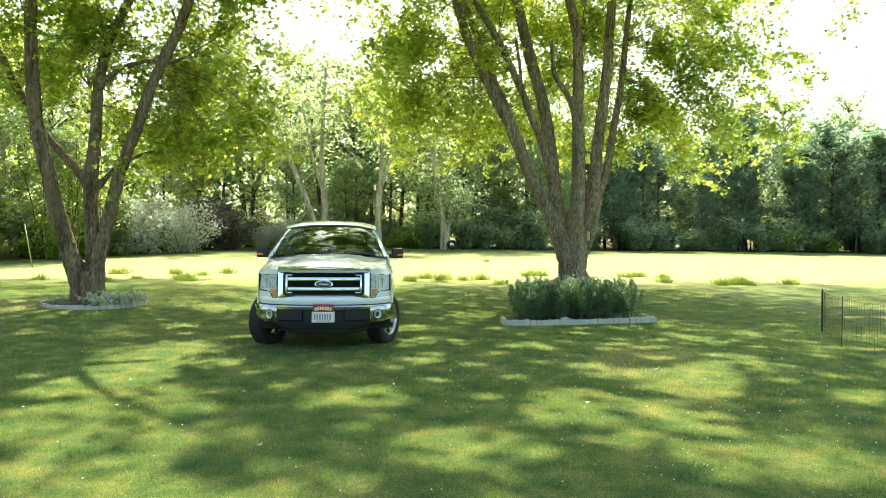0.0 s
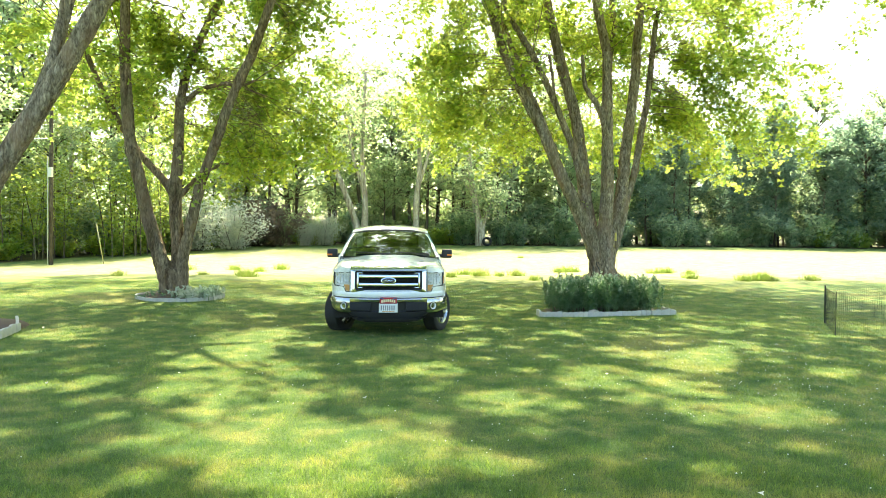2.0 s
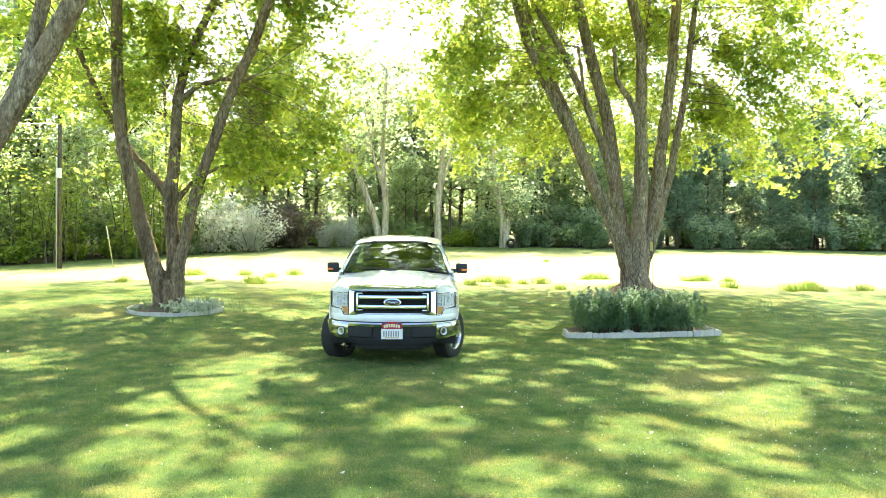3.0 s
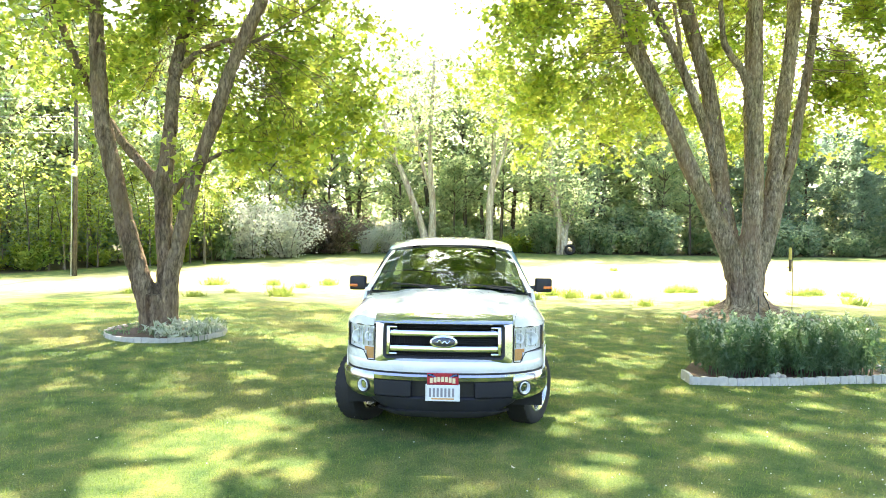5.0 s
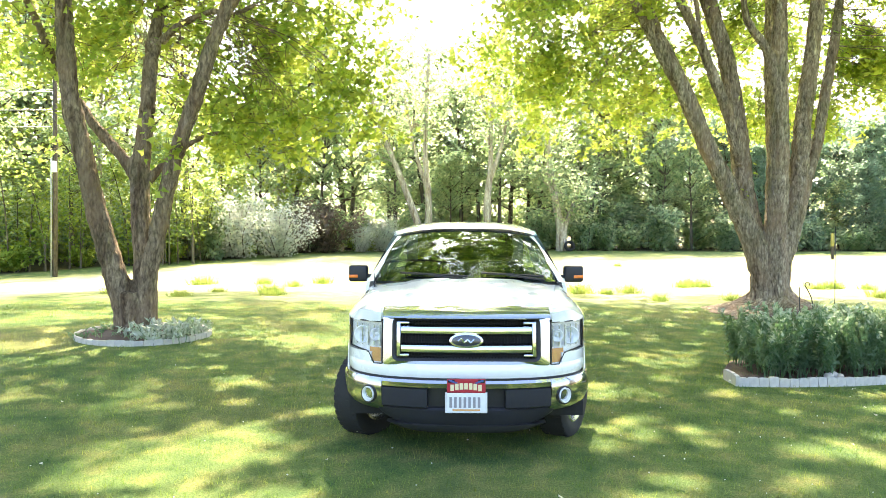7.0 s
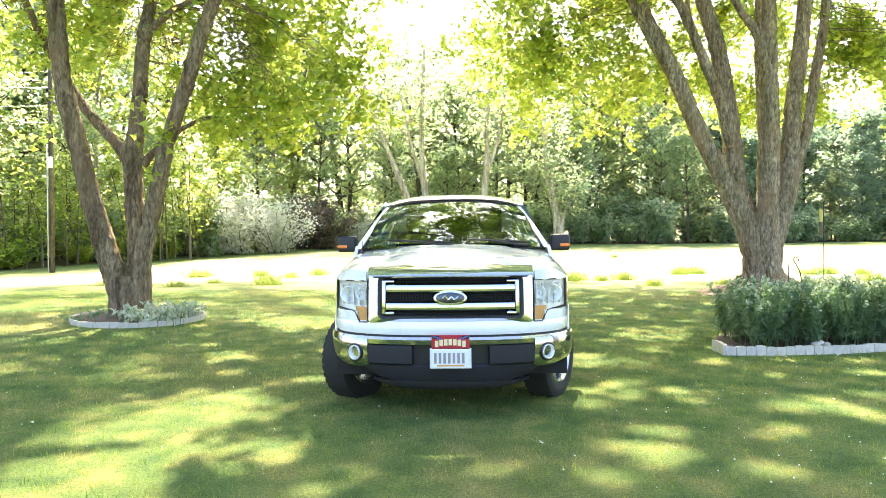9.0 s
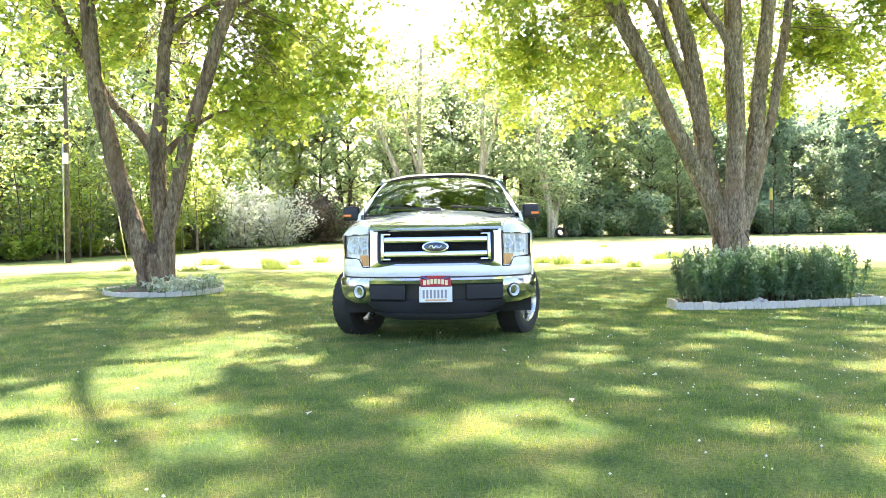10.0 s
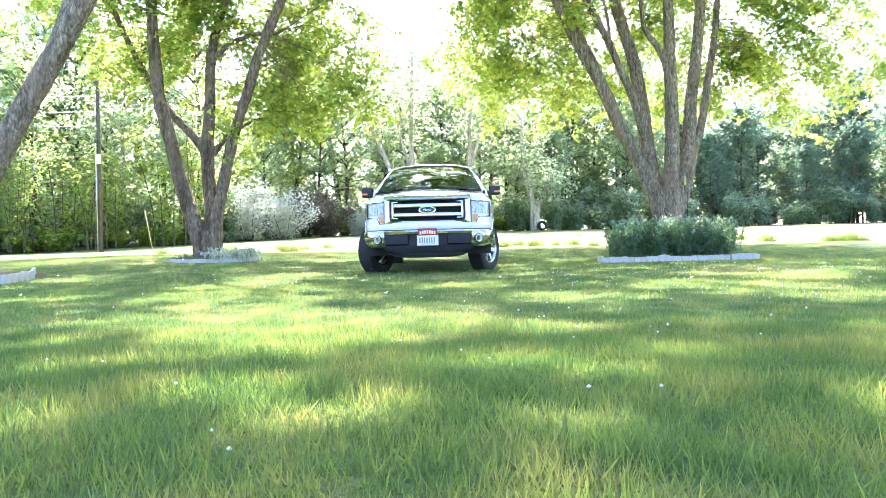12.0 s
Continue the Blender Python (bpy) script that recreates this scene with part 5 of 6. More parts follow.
# roof
def roof_pt(s, t):
    y = 1.985 + 0.10 * abs(s) ** 2 + (3.62 - 1.985) * t
    rise = 1.768 + 0.118 * math.sin(math.pi * min(1, (t + 0.04) * 0.62) ** 0.75) - 0.03 * max(0, t - 0.75)
    return (0.735 * s, y, rise - 0.075 * abs(s) ** 3.2)


bm = bmesh.new()
add_grid(bm, roof_pt, span(-1, 1, 24), span(0, 1, 20))
for side in (-1, 1):
    add_grid(bm, lambda t, v: (side * (0.735 + 0.012 * v), roof_pt(1, t)[1], roof_pt(1, t)[2] - 0.055 * v), span(0, 1, 20), [0, 0.5, 1])
truck_part("roof", bm, M_paint)
bm = bmesh.new()
add_grid(bm, lambda s, v: (0.72 * s, roof_pt(s, 1)[1] + 0.06 * v, 1.30 + (roof_pt(s, 1)[2] - 1.30) * (1 - v) * 1.0), span(-1, 1, 12), [0, 0.02, 0.25])
truck_part("roof_rear_edge", bm, M_paint)


def screen_pt(s, v, off=0.0):
    xb, xt = 0.835, 0.69
    x = s * (xb + (xt - xb) * v)
    y = (1.17 + 0.12 * s * s) * (1 - v) + (1.975 + 0.10 * s * s) * v
    z = 1.285 + (1.765 - 0.05 * abs(s) ** 3 - 1.285) * v + 0.03 * math.sin(math.pi * v)
    return (x, y + off, z - off * 0.6)


bm = bmesh.new()
add_grid(bm, lambda s, v: screen_pt(s, v), span(-1, 1, 24), span(0, 1, 14))
windshield = truck_part("windshield", bm, M_glass, "tinted windshield mirroring trees and sky")
windshield.visible_shadow = False
# black band round the screen
bm = bmesh.new()
edge = [screen_pt(s, 0, 0.01) for s in span(-1, 1, 16)] + [screen_pt(1, v, 0.01) for v in span(0.1, 1, 9)] + [screen_pt(s, 1, 0.01) for s in span(0.88, -1, 16)] + [screen_pt(-1, v, 0.01) for v in span(0.9, 0, 9)]
add_tube(bm, edge, 0.01, 6, cap=False)
truck_part("screen_seal", bm, M_black, "", windshield)
bm = bmesh.new()
add_grid(bm, lambda s, v: (0.86 * s, 1.12 + 0.09 * v + 0.12 * s * s, 1.275 + 0.012 * v - 0.02 * s * s), span(-1, 1, 16), [0, 0.4, 1])
truck_part("cowl", bm, M_black, "black cowl panel below the windshield")
for pivot, tip, side in ((-0.62, 0.02, 1), (0.12, 0.70, 1)):
    bm = bmesh.new()
    a, c = screen_pt(tip / 0.8, 0.055, -0.03), screen_pt((pivot + 0.02) / 0.8, 0.11, -0.03)
    add_tube(bm, [Vector(c) + (Vector(a) - Vector(c)) * t for t in span(0, 1, 6)], 0.011, 6)
    wiper = truck_part("wiper", bm, M_black, "black wiper blade", smooth=False)
    bm = bmesh.new()
    add_tube(bm, [(tip + 0.03, 1.17 + 0.12 * (tip / 0.8) ** 2, 1.30), ((tip + pivot) / 2, 1.19, 1.345), Vector(a) * 0.35 + Vector(c) * 0.65], [0.012, 0.01, 0.007], 6)
    truck_part("wiper_arm", bm, M_black, "", wiper)
bm = bmesh.new()
add_grid(bm, lambda s, v: screen_pt(0.86 + 0.09 * s, 0.12 + 0.13 * v, 0.012), [0, 1], [0, 1])
truck_part("sticker", bm, plain("teal_sticker", (0.1, 0.55, 0.5), 0.5), "teal windshield sticker", windshield)

# rear wall of the cab with its window
bm = bmesh.new()
add_box(bm, -0.92, 0.92, 3.70, 3.73, 0.5, 1.33)
add_box(bm, -0.74, -0.6, 3.66, 3.70, 1.31, 1.78)
add_box(bm, 0.6, 0.74, 3.66, 3.70, 1.31, 1.78)
truck_part("cab_back", bm, M_paint, smooth=False)
bm = box_bm(-0.6, 0.6, 3.672, 3.678, 1.33, 1.77)
truck_part("rear_window", bm, pane_material("dark_glass", (0.08, 0.1, 0.09)), smooth=False).visible_shadow = False

# inside
truck_part("cab_floor", box_bm(-0.88, 0.88, 1.2, 3.7, 0.5, 0.56), M_under, smooth=False)
bm = bmesh.new()
add_grid(bm, lambda s, v: (0.8 * s, 1.30 + 0.5 * v, 1.262 + 0.03 * math.sin(v * 3.1) - 0.05 * v * v), span(-1, 1, 12), span(0, 1, 6))
add_grid(bm, lambda s, v: (0.8 * s, 1.80 - 0.08 * v, 1.212 - 0.5 * v), span(-1, 1, 12), span(0, 1, 4))
truck_part("dashboard", bm, M_black)
for sx in (-0.42, 0.42):
    bm = box_bm(sx - 0.25, sx + 0.25, 2.15, 2.65, 0.72, 0.95, bevel=0.06)
    seat = truck_part("seat", bm, M_cloth)
    bm = box_bm(sx - 0.24, sx + 0.24, 2.62, 2.76, 0.9, 1.45, bevel=0.06)
    truck_part("seat_back", bm, M_cloth, "", seat)
    bm = box_bm(sx - 0.13, sx + 0.13, 2.66, 2.76, 1.48, 1.66, bevel=0.045)
    truck_part("headrest", bm, M_cloth, "", seat)
bm = box_bm(-0.75, 0.75, 3.45, 3.6, 0.75, 1.42, bevel=0.06)
truck_part("rear_bench", bm, M_cloth)
bm = bmesh.new()
wheel_m = Matrix.Translation((0.42, 1.98, 1.16)) @ Matrix.Rotation(radians(-62), 4, "X")
ring = [wheel_m @ Vector((0.19 * math.cos(a), 0.19 * math.sin(a), 0)) for a in span(0, 2 * math.pi, 24)]
add_tube(bm, ring, 0.015, 8, cap=False)
for a in (0.2, math.pi - 0.2, -math.pi / 2):
    add_tube(bm, [wheel_m @ Vector((0, 0, 0)), wheel_m @ Vector((0.19 * math.cos(a), 0.19 * math.sin(a), 0))], 0.018, 6)
truck_part("steering_wheel", bm, M_black)
bm = box_bm(-0.13, 0.13, 1.98, 2.01, 1.61, 1.68, bevel=0.012)
truck_part("rear_view_mirror", bm, M_black)

# door mirrors
for side in (-1, 1):
    bm = bmesh.new()
    x0, x1 = sorted((side * 0.995, side * 1.19))
    add_box(bm, x0, x1, 1.83, 1.95, 1.245, 1.415, bevel=0.028, segs=3)
    mirror = truck_part("door_mirror", bm, M_black, "black door mirror with an amber marker")
    bm = bmesh.new()
    x0, x1 = sorted((side * 0.9, side * 1.02))
    add_box(bm, x0, x1, 1.86, 1.93, 1.25, 1.325, bevel=0.02)
    truck_part("mirror_arm", bm, M_black, "", mirror)
    x0, x1 = sorted((side * 1.09, side * 1.186))
    truck_part("marker", box_bm(x0, x1, 1.822, 1.85, 1.287, 1.318, bevel=0.006), M_orange, "amber marker", mirror)
    x0, x1 = sorted((side * 1.01, side * 1.19))
    truck_part("mirror_glass", box_bm(x0, x1, 1.951, 1.954, 1.26, 1.40), M_chrome, "", mirror, smooth=False)
bm = bmesh.new()
add_tube(bm, [(-0.83, 1.12, 1.2), (-0.83, 1.13, 1.27), (-0.835, 1.17, 1.36)], [0.012, 0.006, 0.003], 6)
truck_part("aerial", bm, M_black, "short black aerial")

# load bed, tailgate, rear bumper and lamps
bm = bmesh.new()
add_box(bm, -0.90, 0.90, 3.76, 5.66, 0.78, 0.83)
add_box(bm, -0.92, -0.80, 3.76, 5.66, 0.80, 1.285, bevel=0.01)
add_box(bm, 0.80, 0.92, 3.76, 5.66, 0.80, 1.285, bevel=0.01)
add_box(bm, -0.90, 0.90, 3.755, 3.80, 0.80, 1.285, bevel=0.01)
truck_part("load_bed", bm, M_paint)
truck_part("tailgate", box_bm(-0.8, 0.8, 5.64, 5.70, 0.70, 1.285, bevel=0.015), M_paint)
truck_part("rear_bumper", box_bm(-0.93, 0.93, 5.68, 5.84, 0.46, 0.64, bevel=0.03), M_chrome)
for side in (-1, 1):
    x0, x1 = sorted((side * 0.815, side * 0.95))
    truck_part("tail_lamp", box_bm(x0, x1, 5.60, 5.69, 0.86, 1.25, bevel=0.015), M_red)
bm = bmesh.new()
add_box(bm, -0.5, -0.38, 0.2, 5.6, 0.36, 0.5)
add_box(bm, 0.38, 0.5, 0.2, 5.6, 0.36, 0.5)
add_box(bm, -0.8, 0.8, 0.78, 0.94, 0.3, 0.42)
add_box(bm, -0.8, 0.8, 4.45, 4.61, 0.3, 0.42)
add_box(bm, -0.75, 0.75, 0.28, 1.3, 0.45, 1.0)
truck_part("chassis", bm, M_under, smooth=False)


# wheels
def wheel(x, y, side, steer):
    m = Matrix.Translation((x, y, 0.352)) @ Matrix.Scale(0.955, 4) @ Matrix.Rotation(radians(steer), 4, "Z")
    hub = root("wheel", (0, 0, 0), "", "")
    hub.parent = truck
    hub.matrix_basis = m
    tyre = [(-0.115, 0.25), (-0.132, 0.3), (-0.128, 0.345), (-0.108, 0.378), (-0.06, 0.388), (0, 0.39), (0.06, 0.388), (0.108, 0.378), (0.128, 0.345), (0.132, 0.3), (0.115, 0.25)]
    b = bmesh.new()
    add_grid(b, lambda a, j: (tyre[j][0], tyre[j][1] * math.cos(a), tyre[j][1] * math.sin(a)), [2 * math.pi * k / 48 for k in range(48)], range(len(tyre)), close_u=True)
    for row in (-0.085, -0.03, 0.03, 0.085):
        for k in range(36):
            a = 2 * math.pi * (k + 0.5 * (row > 0)) / 36
            c, s = math.cos(a), math.sin(a)
            vs = [b.verts.new((row + dx, r * (c + s * da), r * (s - c * da))) for r in (0.384, 0.3885) for dx, da in ((-0.022, -0.06), (0.022, -0.06), (0.022, 0.06), (-0.022, 0.06))]
            for f in ((4, 5, 6, 7), (0, 1, 5, 4), (1, 2, 6, 5), (2, 3, 7, 6), (3, 0, 4, 7)):
                b.faces.new([vs[i] for i in f])
    truck_part("tyre", b, M_rubber, "black rubber tyre", hub)
    b = bmesh.new()
    rim = [(0.118, 0.252), (0.124, 0.24), (0.105, 0.225), (0.06, 0.215), (-0.1, 0.22), (-0.115, 0.25)]
    add_grid(b, lambda a, j: (side * rim[j][0], rim[j][1] * math.cos(a), rim[j][1] * math.sin(a)), [2 * math.pi * k / 40 for k in range(40)], range(len(rim)), close_u=True)
    for k in range(7):
        a = 2 * math.pi * k / 7
        r_m = Matrix.Rotation(a, 4, "X")
        pts = [(0.075, -0.035, 0.05), (0.075, 0.035, 0.05), (0.1, 0.028, 0.232), (0.1, -0.028, 0.232)]
        f1 = [b.verts.new(r_m @ Vector((side * p[0], p[1], p[2]))) for p in pts]
        f2 = [b.verts.new(r_m @ Vector((side * (p[0] - 0.03), p[1], p[2]))) for p in pts]
        b.faces.new(f1)
        for j in range(4):
            b.faces.new((f1[j], f1[(j + 1) % 4], f2[(j + 1) % 4], f2[j]))
    cap = [(0.095, 0.0), (0.09, 0.05), (0.08, 0.075), (0.02, 0.08)]
    add_grid(b, lambda a, j: (side * cap[j][0], cap[j][1] * math.cos(a), cap[j][1] * math.sin(a)), [2 * math.pi * k / 20 for k in range(20)], range(4), close_u=True)
    truck_part("rim", b, M_alloy, "silver alloy rim", hub)
    b = bmesh.new()
    disc = [(0.01, 0.0), (0.01, 0.19), (-0.01, 0.19)]
    add_grid(b, lambda a, j: (side * disc[j][0], disc[j][1] * math.cos(a), disc[j][1] * math.sin(a)), [2 * math.pi * k / 24 for k in range(24)], range(3), close_u=True)
    truck_part("brake_disc", b, M_under, "", hub)


for side in (-1, 1):
    wheel(side * 0.84, 0.86, side, -27)
    wheel(side * 0.835, 4.53, side, 0)

# ---- garden beds, pole, fence and small things ----
def edging_run(name, line, tall, label, piece=0.152, wavy=True):
    """Scalloped white edging pieces set side by side along a line on the ground."""
    run = root(name, (0, 0, 0), label, "edging")
    pts = [Vector((x, y, 0)) for x, y in line]
    me = bpy.data.meshes.new("edging_piece")
    b = bmesh.new()
    w, th = piece / 2 - 0.003, 0.022
    out = [(-w, -0.05), (w, -0.05), (w, tall * 0.93), (w * 0.6, tall * 0.985), (0, tall), (-w * 0.6, tall * 0.985), (-w, tall * 0.93)]
    add_prism(b, out, -th, th)
    bmesh.ops.recalc_face_normals(b, faces=b.faces)
    b.to_mesh(me)
    b.free()
    me.materials.append(M_edging)
    rng = np.random.default_rng(5)
    rest, at = 0.0, 0.0
    for a, c in zip(pts, pts[1:]):
        d, ln = (c - a).normalized(), (c - a).length
        s = rest
        while s < ln:
            p = a + d * s
            ob = new("edging_piece", me)
            ob.parent = run
            ob.matrix_basis = Matrix.Translation((p.x, p.y, height(p.x, p.y) + rng.normal() * 0.006)) @ Matrix.Rotation(math.atan2(d.y, d.x) + rng.normal() * 0.03, 4, "Z") @ Matrix.Rotation(rng.normal() * 0.05, 4, "X")
            s += piece
        rest = s - ln
    return run


def soil_patch(name, outline, label, rise=0.05):
    b = bmesh.new()
    cx, cy = sum(p[0] for p in outline) / len(outline), sum(p[1] for p in outline) / len(outline)
    rings = []
    for f, h in ((1.0, -0.03), (0.97, rise * 0.6), (0.6, rise), (0.25, rise * 1.1)):
        rings.append([b.verts.new((cx + (x - cx) * f, cy + (y - cy) * f, height(x, y) + h + 0.012 * math.sin(x * 9 + y * 7))) for x, y in outline])
    n = len(outline)
    for a, c in zip(rings, rings[1:]):
        for j in range(n):
            b.faces.new((a[j], a[(j + 1) % n], c[(j + 1) % n], c[j]))
    b.faces.new(rings[-1])
    ob = part(name, b, M_soil, smooth=True)
    return tagged(ob, label, "soil", kind="structure")


def leafy_stems(name, rng, spots, tall, leaf, per, mat, label, category, head=0.0):
    """A stand of upright leafy stems; each plant is one stem with whorls of narrow leaves."""
    thing = root(name, (0, 0, 0), label, category)
    b = bmesh.new()
    places, sizes, tops = [], [], []
    for x, y in spots:
        z0, h = height(x, y), tall * rng.uniform(0.62, 1.15)
        lx, ly = rng.normal() * 0.11, rng.normal() * 0.11
        add_tube(b, [(x, y, z0 - 0.02), (x + lx * 0.5, y + ly * 0.5, z0 + h * 0.5), (x + lx, y + ly, z0 + h)], [0.007, 0.006, 0.003], 4, cap=False)
        tops.append((x + lx, y + ly, z0 + h))
        t = np.sqrt(np.round(rng.uniform(0.03, 1.0, per) * 11) / 11)
        a = rng.uniform(0, 6.3, per)
        r = rng.uniform(0.02, 0.085, per) * (1.15 - 0.6 * t)
        places.append(np.stack([x + lx * t + r * np.cos(a), y + ly * t + r * np.sin(a), z0 + h * t], 1))
        sizes.append(leaf * rng.uniform(0.6, 1.15, per) * (1.1 - 0.45 * t))
    tagged(part("stem_mass", b, M_leaf_bed, thing, smooth=True), kind="stuff")
    p, s = np.concatenate(places), np.concatenate(sizes)
    v, f = leaf_arrays(rng, p, s, LEAF4 * np.array([0.36, 1]), droop=-0.85, flat=0.15)
    tagged(finish("foliage", arrays_mesh("foliage", v, f), mat, thing, smooth=False), kind="stuff")
    if head:
        p = np.repeat(np.array(tops), 7, axis=0) + rng.normal(size=(len(tops) * 7, 3)) * np.array([0.022, 0.022, 0.03])
        v, f = leaf_arrays(rng, p, rng.uniform(0.6, 1.2, len(p)) * head, LEAF4 * np.array([0.7, 1]), droop=-0.9, flat=0.1)
        tagged(finish("shoot_tip", arrays_mesh("shoot_tip", v, f), M_leaf_tip, thing, "pale young shoot tips", smooth=False), kind="stuff")
    return thing


rng = np.random.default_rng(3)
# the bed before the large maple
BED = [(3.1, 2.95), (3.69, 2.96), (4.43, 3.09), (5.08, 3.27), (5.60, 3.38), (6.17, 3.55), (6.17, 4.4), (5.36, 4.8), (4.25, 4.8), (3.50, 4.4), (3.15, 3.7)]
soil_patch("bed_soil", BED, "dark bare soil of the planted bed")
edging_run("bed_edging", [(3.15, 2.92), (3.69, 2.92), (4.43, 3.04), (5.08, 3.22), (5.58, 3.32)], 0.105, "white scalloped edging along the front of the bed", 0.115)
edging_run("bed_edging", [(3.09, 2.98), (3.09, 3.35)], 0.13, "weathered white edging at the bed's side", 0.14)
edging_run("bed_edging", [(5.66, 3.33), (6.12, 3.45)], 0.12, "short stretch of white edging at the bed's end", 0.115)
edging_run("bed_edging", [(6.19, 3.52), (6.19, 4.3)], 0.1, "white edging at the bed's side", 0.115)
spots = []
while len(spots) < 330:
    x, y = rng.uniform(3.5, 5.88), rng.uniform(3.08, 4.4)
    if y > 3.1 + 0.22 * max(0, x - 4.1) and not (4.3 < x < 4.45 and y < 3.3):
        spots.append((x, y))
leafy_stems("tall_perennials", rng, spots, 0.72, 0.11, 84, M_leaf_bed, "dense stand of upright green leafy perennials in the bed", "plants", 0.07)

# the ring bed round the three-stemmed maple
RC = (-5.18, 5.55)
ring = [(RC[0] + 1.0 * math.cos(a), RC[1] + 0.95 * math.sin(a)) for a in span(0, 2 * math.pi, 28)]
soil_patch("bed_soil", ring[:-1], "brown mulch round the maple's foot", 0.07)
edging_run("bed_edging", ring, 0.078, "round white scalloped edging about the maple", 0.13)
spots = [(RC[0] + rng.uniform(0.1, 0.95), RC[1] + rng.uniform(-0.75, 0.1)) for _ in range(70)]
leafy_stems("variegated_plants", rng, spots, 0.27, 0.19, 13, M_leaf_varieg, "pale cream-green low leafy plants at the maple's foot", "plants")
spots = [(RC[0] - rng.uniform(0.15, 0.85), RC[1] + rng.uniform(-0.7, 0.35)) for _ in range(34)]
leafy_stems("low_plants", rng, spots, 0.14, 0.11, 12, M_leaf_bed, "low dark green ground cover in the maple's ring bed", "plants")
soil_patch("bed_soil", [(6.35 + 1.25 * math.cos(a) * (1 + 0.12 * math.sin(3 * a)), 9.5 + 1.0 * math.sin(a)) for a in span(0, 2 * math.pi, 22)][:-1], "bare reddish brown earth round the large maple's foot", 0.03)
# bed at the leaning maple
bed3 = [(-8.35 + 2.15 * math.cos(a), 0.75 + 1.15 * math.sin(a)) for a in span(0, 2 * math.pi, 20)]
soil_patch("bed_soil", bed3[:-1], "dark soil of the bed under the leaning maple")
edging_run("bed_edging", [(-6.17, -0.35), (-6.75, -0.5), (-7.6, -0.55), (-8.8, -0.45)], 0.14, "white edging of the bed under the leaning maple", 0.2)
edging_run("bed_edging", [(-6.05, -0.3), (-6.2, 0.5), (-6.65, 1.3)], 0.14, "white edging at the bed's side", 0.2)
spots = [(-7.75 + rng.normal() * 0.4, 0.6 + rng.normal() * 0.25) for _ in range(60)]
leafy_stems("low_plants", rng, spots, 0.35, 0.14, 26, M_leaf_bed, "low green plants in the bed under the leaning maple", "plants")

# utility pole
px, py = -14.9, 18.6
pole = root("utility_pole", (px, py, height(px, py)), "weathered wooden utility pole with a white conduit", "pole")
bm = bmesh.new()
add_tube(bm, [(0, 0, -0.3), (0.02, 0, 4.0), (0.03, 0, 8.6)], [0.085, 0.08, 0.07], 14)
part("shaft", bm, M_polewood, pole, smooth=True)
bm = bmesh.new()
add_tube(bm, [(-0.11, -0.05, 0.0), (-0.1, -0.05, 2.6), (-0.1, -0.05, 4.6)], 0.018, 8)
part("conduit", bm, M_white_plastic, pole, "white plastic conduit", smooth=True)
part("meter_box", box_bm(0.0, 0.15, -0.24, -0.09, 3.72, 4.12, bevel=0.02), M_white_plastic, pole, "white box")
bm = bmesh.new()
add_tube(bm, [(0.0, -0.14, 4.6), (0.0, -0.3, 4.62)], 0.03, 6)
part("bracket", bm, M_wire, pole)
for zz, sag, dy in ((5.35, 0.05, 6.0), (5.95, 0.06, 6.2), (6.6, 0.05, 6.4)):
    line = [(px - 0.1 - 30 * t, py - dy * t, height(px, py) + zz - sag * 20 * t * (1 - t)) for t in span(0, 1, 12)]
    bm = bmesh.new()
    add_tube(bm, line, 0.014, 6)
    tagged(part("overhead_cable", bm, M_wire_pale, smooth=True), "pale overhead cable running from the utility pole", "cable", "overhead cables")

# leaning guard of the pole's guy wire
gx, gy = -13.1, 19.4
guard = root("guy_wire", (gx, gy, height(gx, gy)), "pole's guy wire with a pale yellow plastic guard", "guy wire")
bm = bmesh.new()
add_tube(bm, [(0.05, 0, -0.05), (-0.36, 0.2, 1.75)], 0.022, 8)
part("guard", bm, M_guard, guard, "pale yellow plastic guard", smooth=True)
bm = bmesh.new()
add_tube(bm, [(-0.36, 0.2, 1.75), (px - gx + 0.05, py - gy, 8.2)], 0.008, 5)
part("wire", bm, M_wire_pale, guard, smooth=True)

# pale stones among the perennials
for k, (sx, sy, sr) in enumerate(((4.22, 3.13, 0.055), (4.36, 3.15, 0.045), (4.3, 3.2, 0.06))):
    bm = bmesh.new()
    bmesh.ops.create_icosphere(bm, subdivisions=2, radius=sr)
    for v in bm.verts:
        v.co *= 1 + 0.16 * math.sin(v.co.x * 60 + k * 2) * math.cos(v.co.y * 50 + k) + 0.08 * math.sin(v.co.z * 90)
        v.co.z *= 0.8
    stone = part("garden_stone", bm, M_stone, smooth=True)
    stone.location = (sx, sy, height(sx, sy) + 0.07 + sr * 0.4)
    tagged(stone, "small pale rounded stone at the bed's edge", "stone", "stones in the bed")

# bird feeder on its rod and an iron hook beside the bed
fx, fy = 5.5, 5.5
feeder = root("bird_feeder", (fx, fy, height(fx, fy)), "yellow tube bird feeder on a thin iron rod", "bird feeder")
bm = bmesh.new()
add_tube(bm, [(0, 0, -0.1), (0, 0, 1.86)], 0.006, 6)
part("rod", bm, M_wire, feeder)
bm = bmesh.new()
add_tube(bm, [(-0.04, 0, 1.36), (-0.04, 0, 1.4), (-0.04, 0, 1.56)], [0.022, 0.025, 0.025], 12)
part("tube", bm, M_seed, feeder, "seed-filled tube")
bm = bmesh.new()
add_tube(bm, [(-0.04, 0, 1.56), (-0.04, 0, 1.59), (-0.04, 0, 1.74), (-0.04, 0, 1.76)], [0.026, 0.026, 0.024, 0.014], 12)
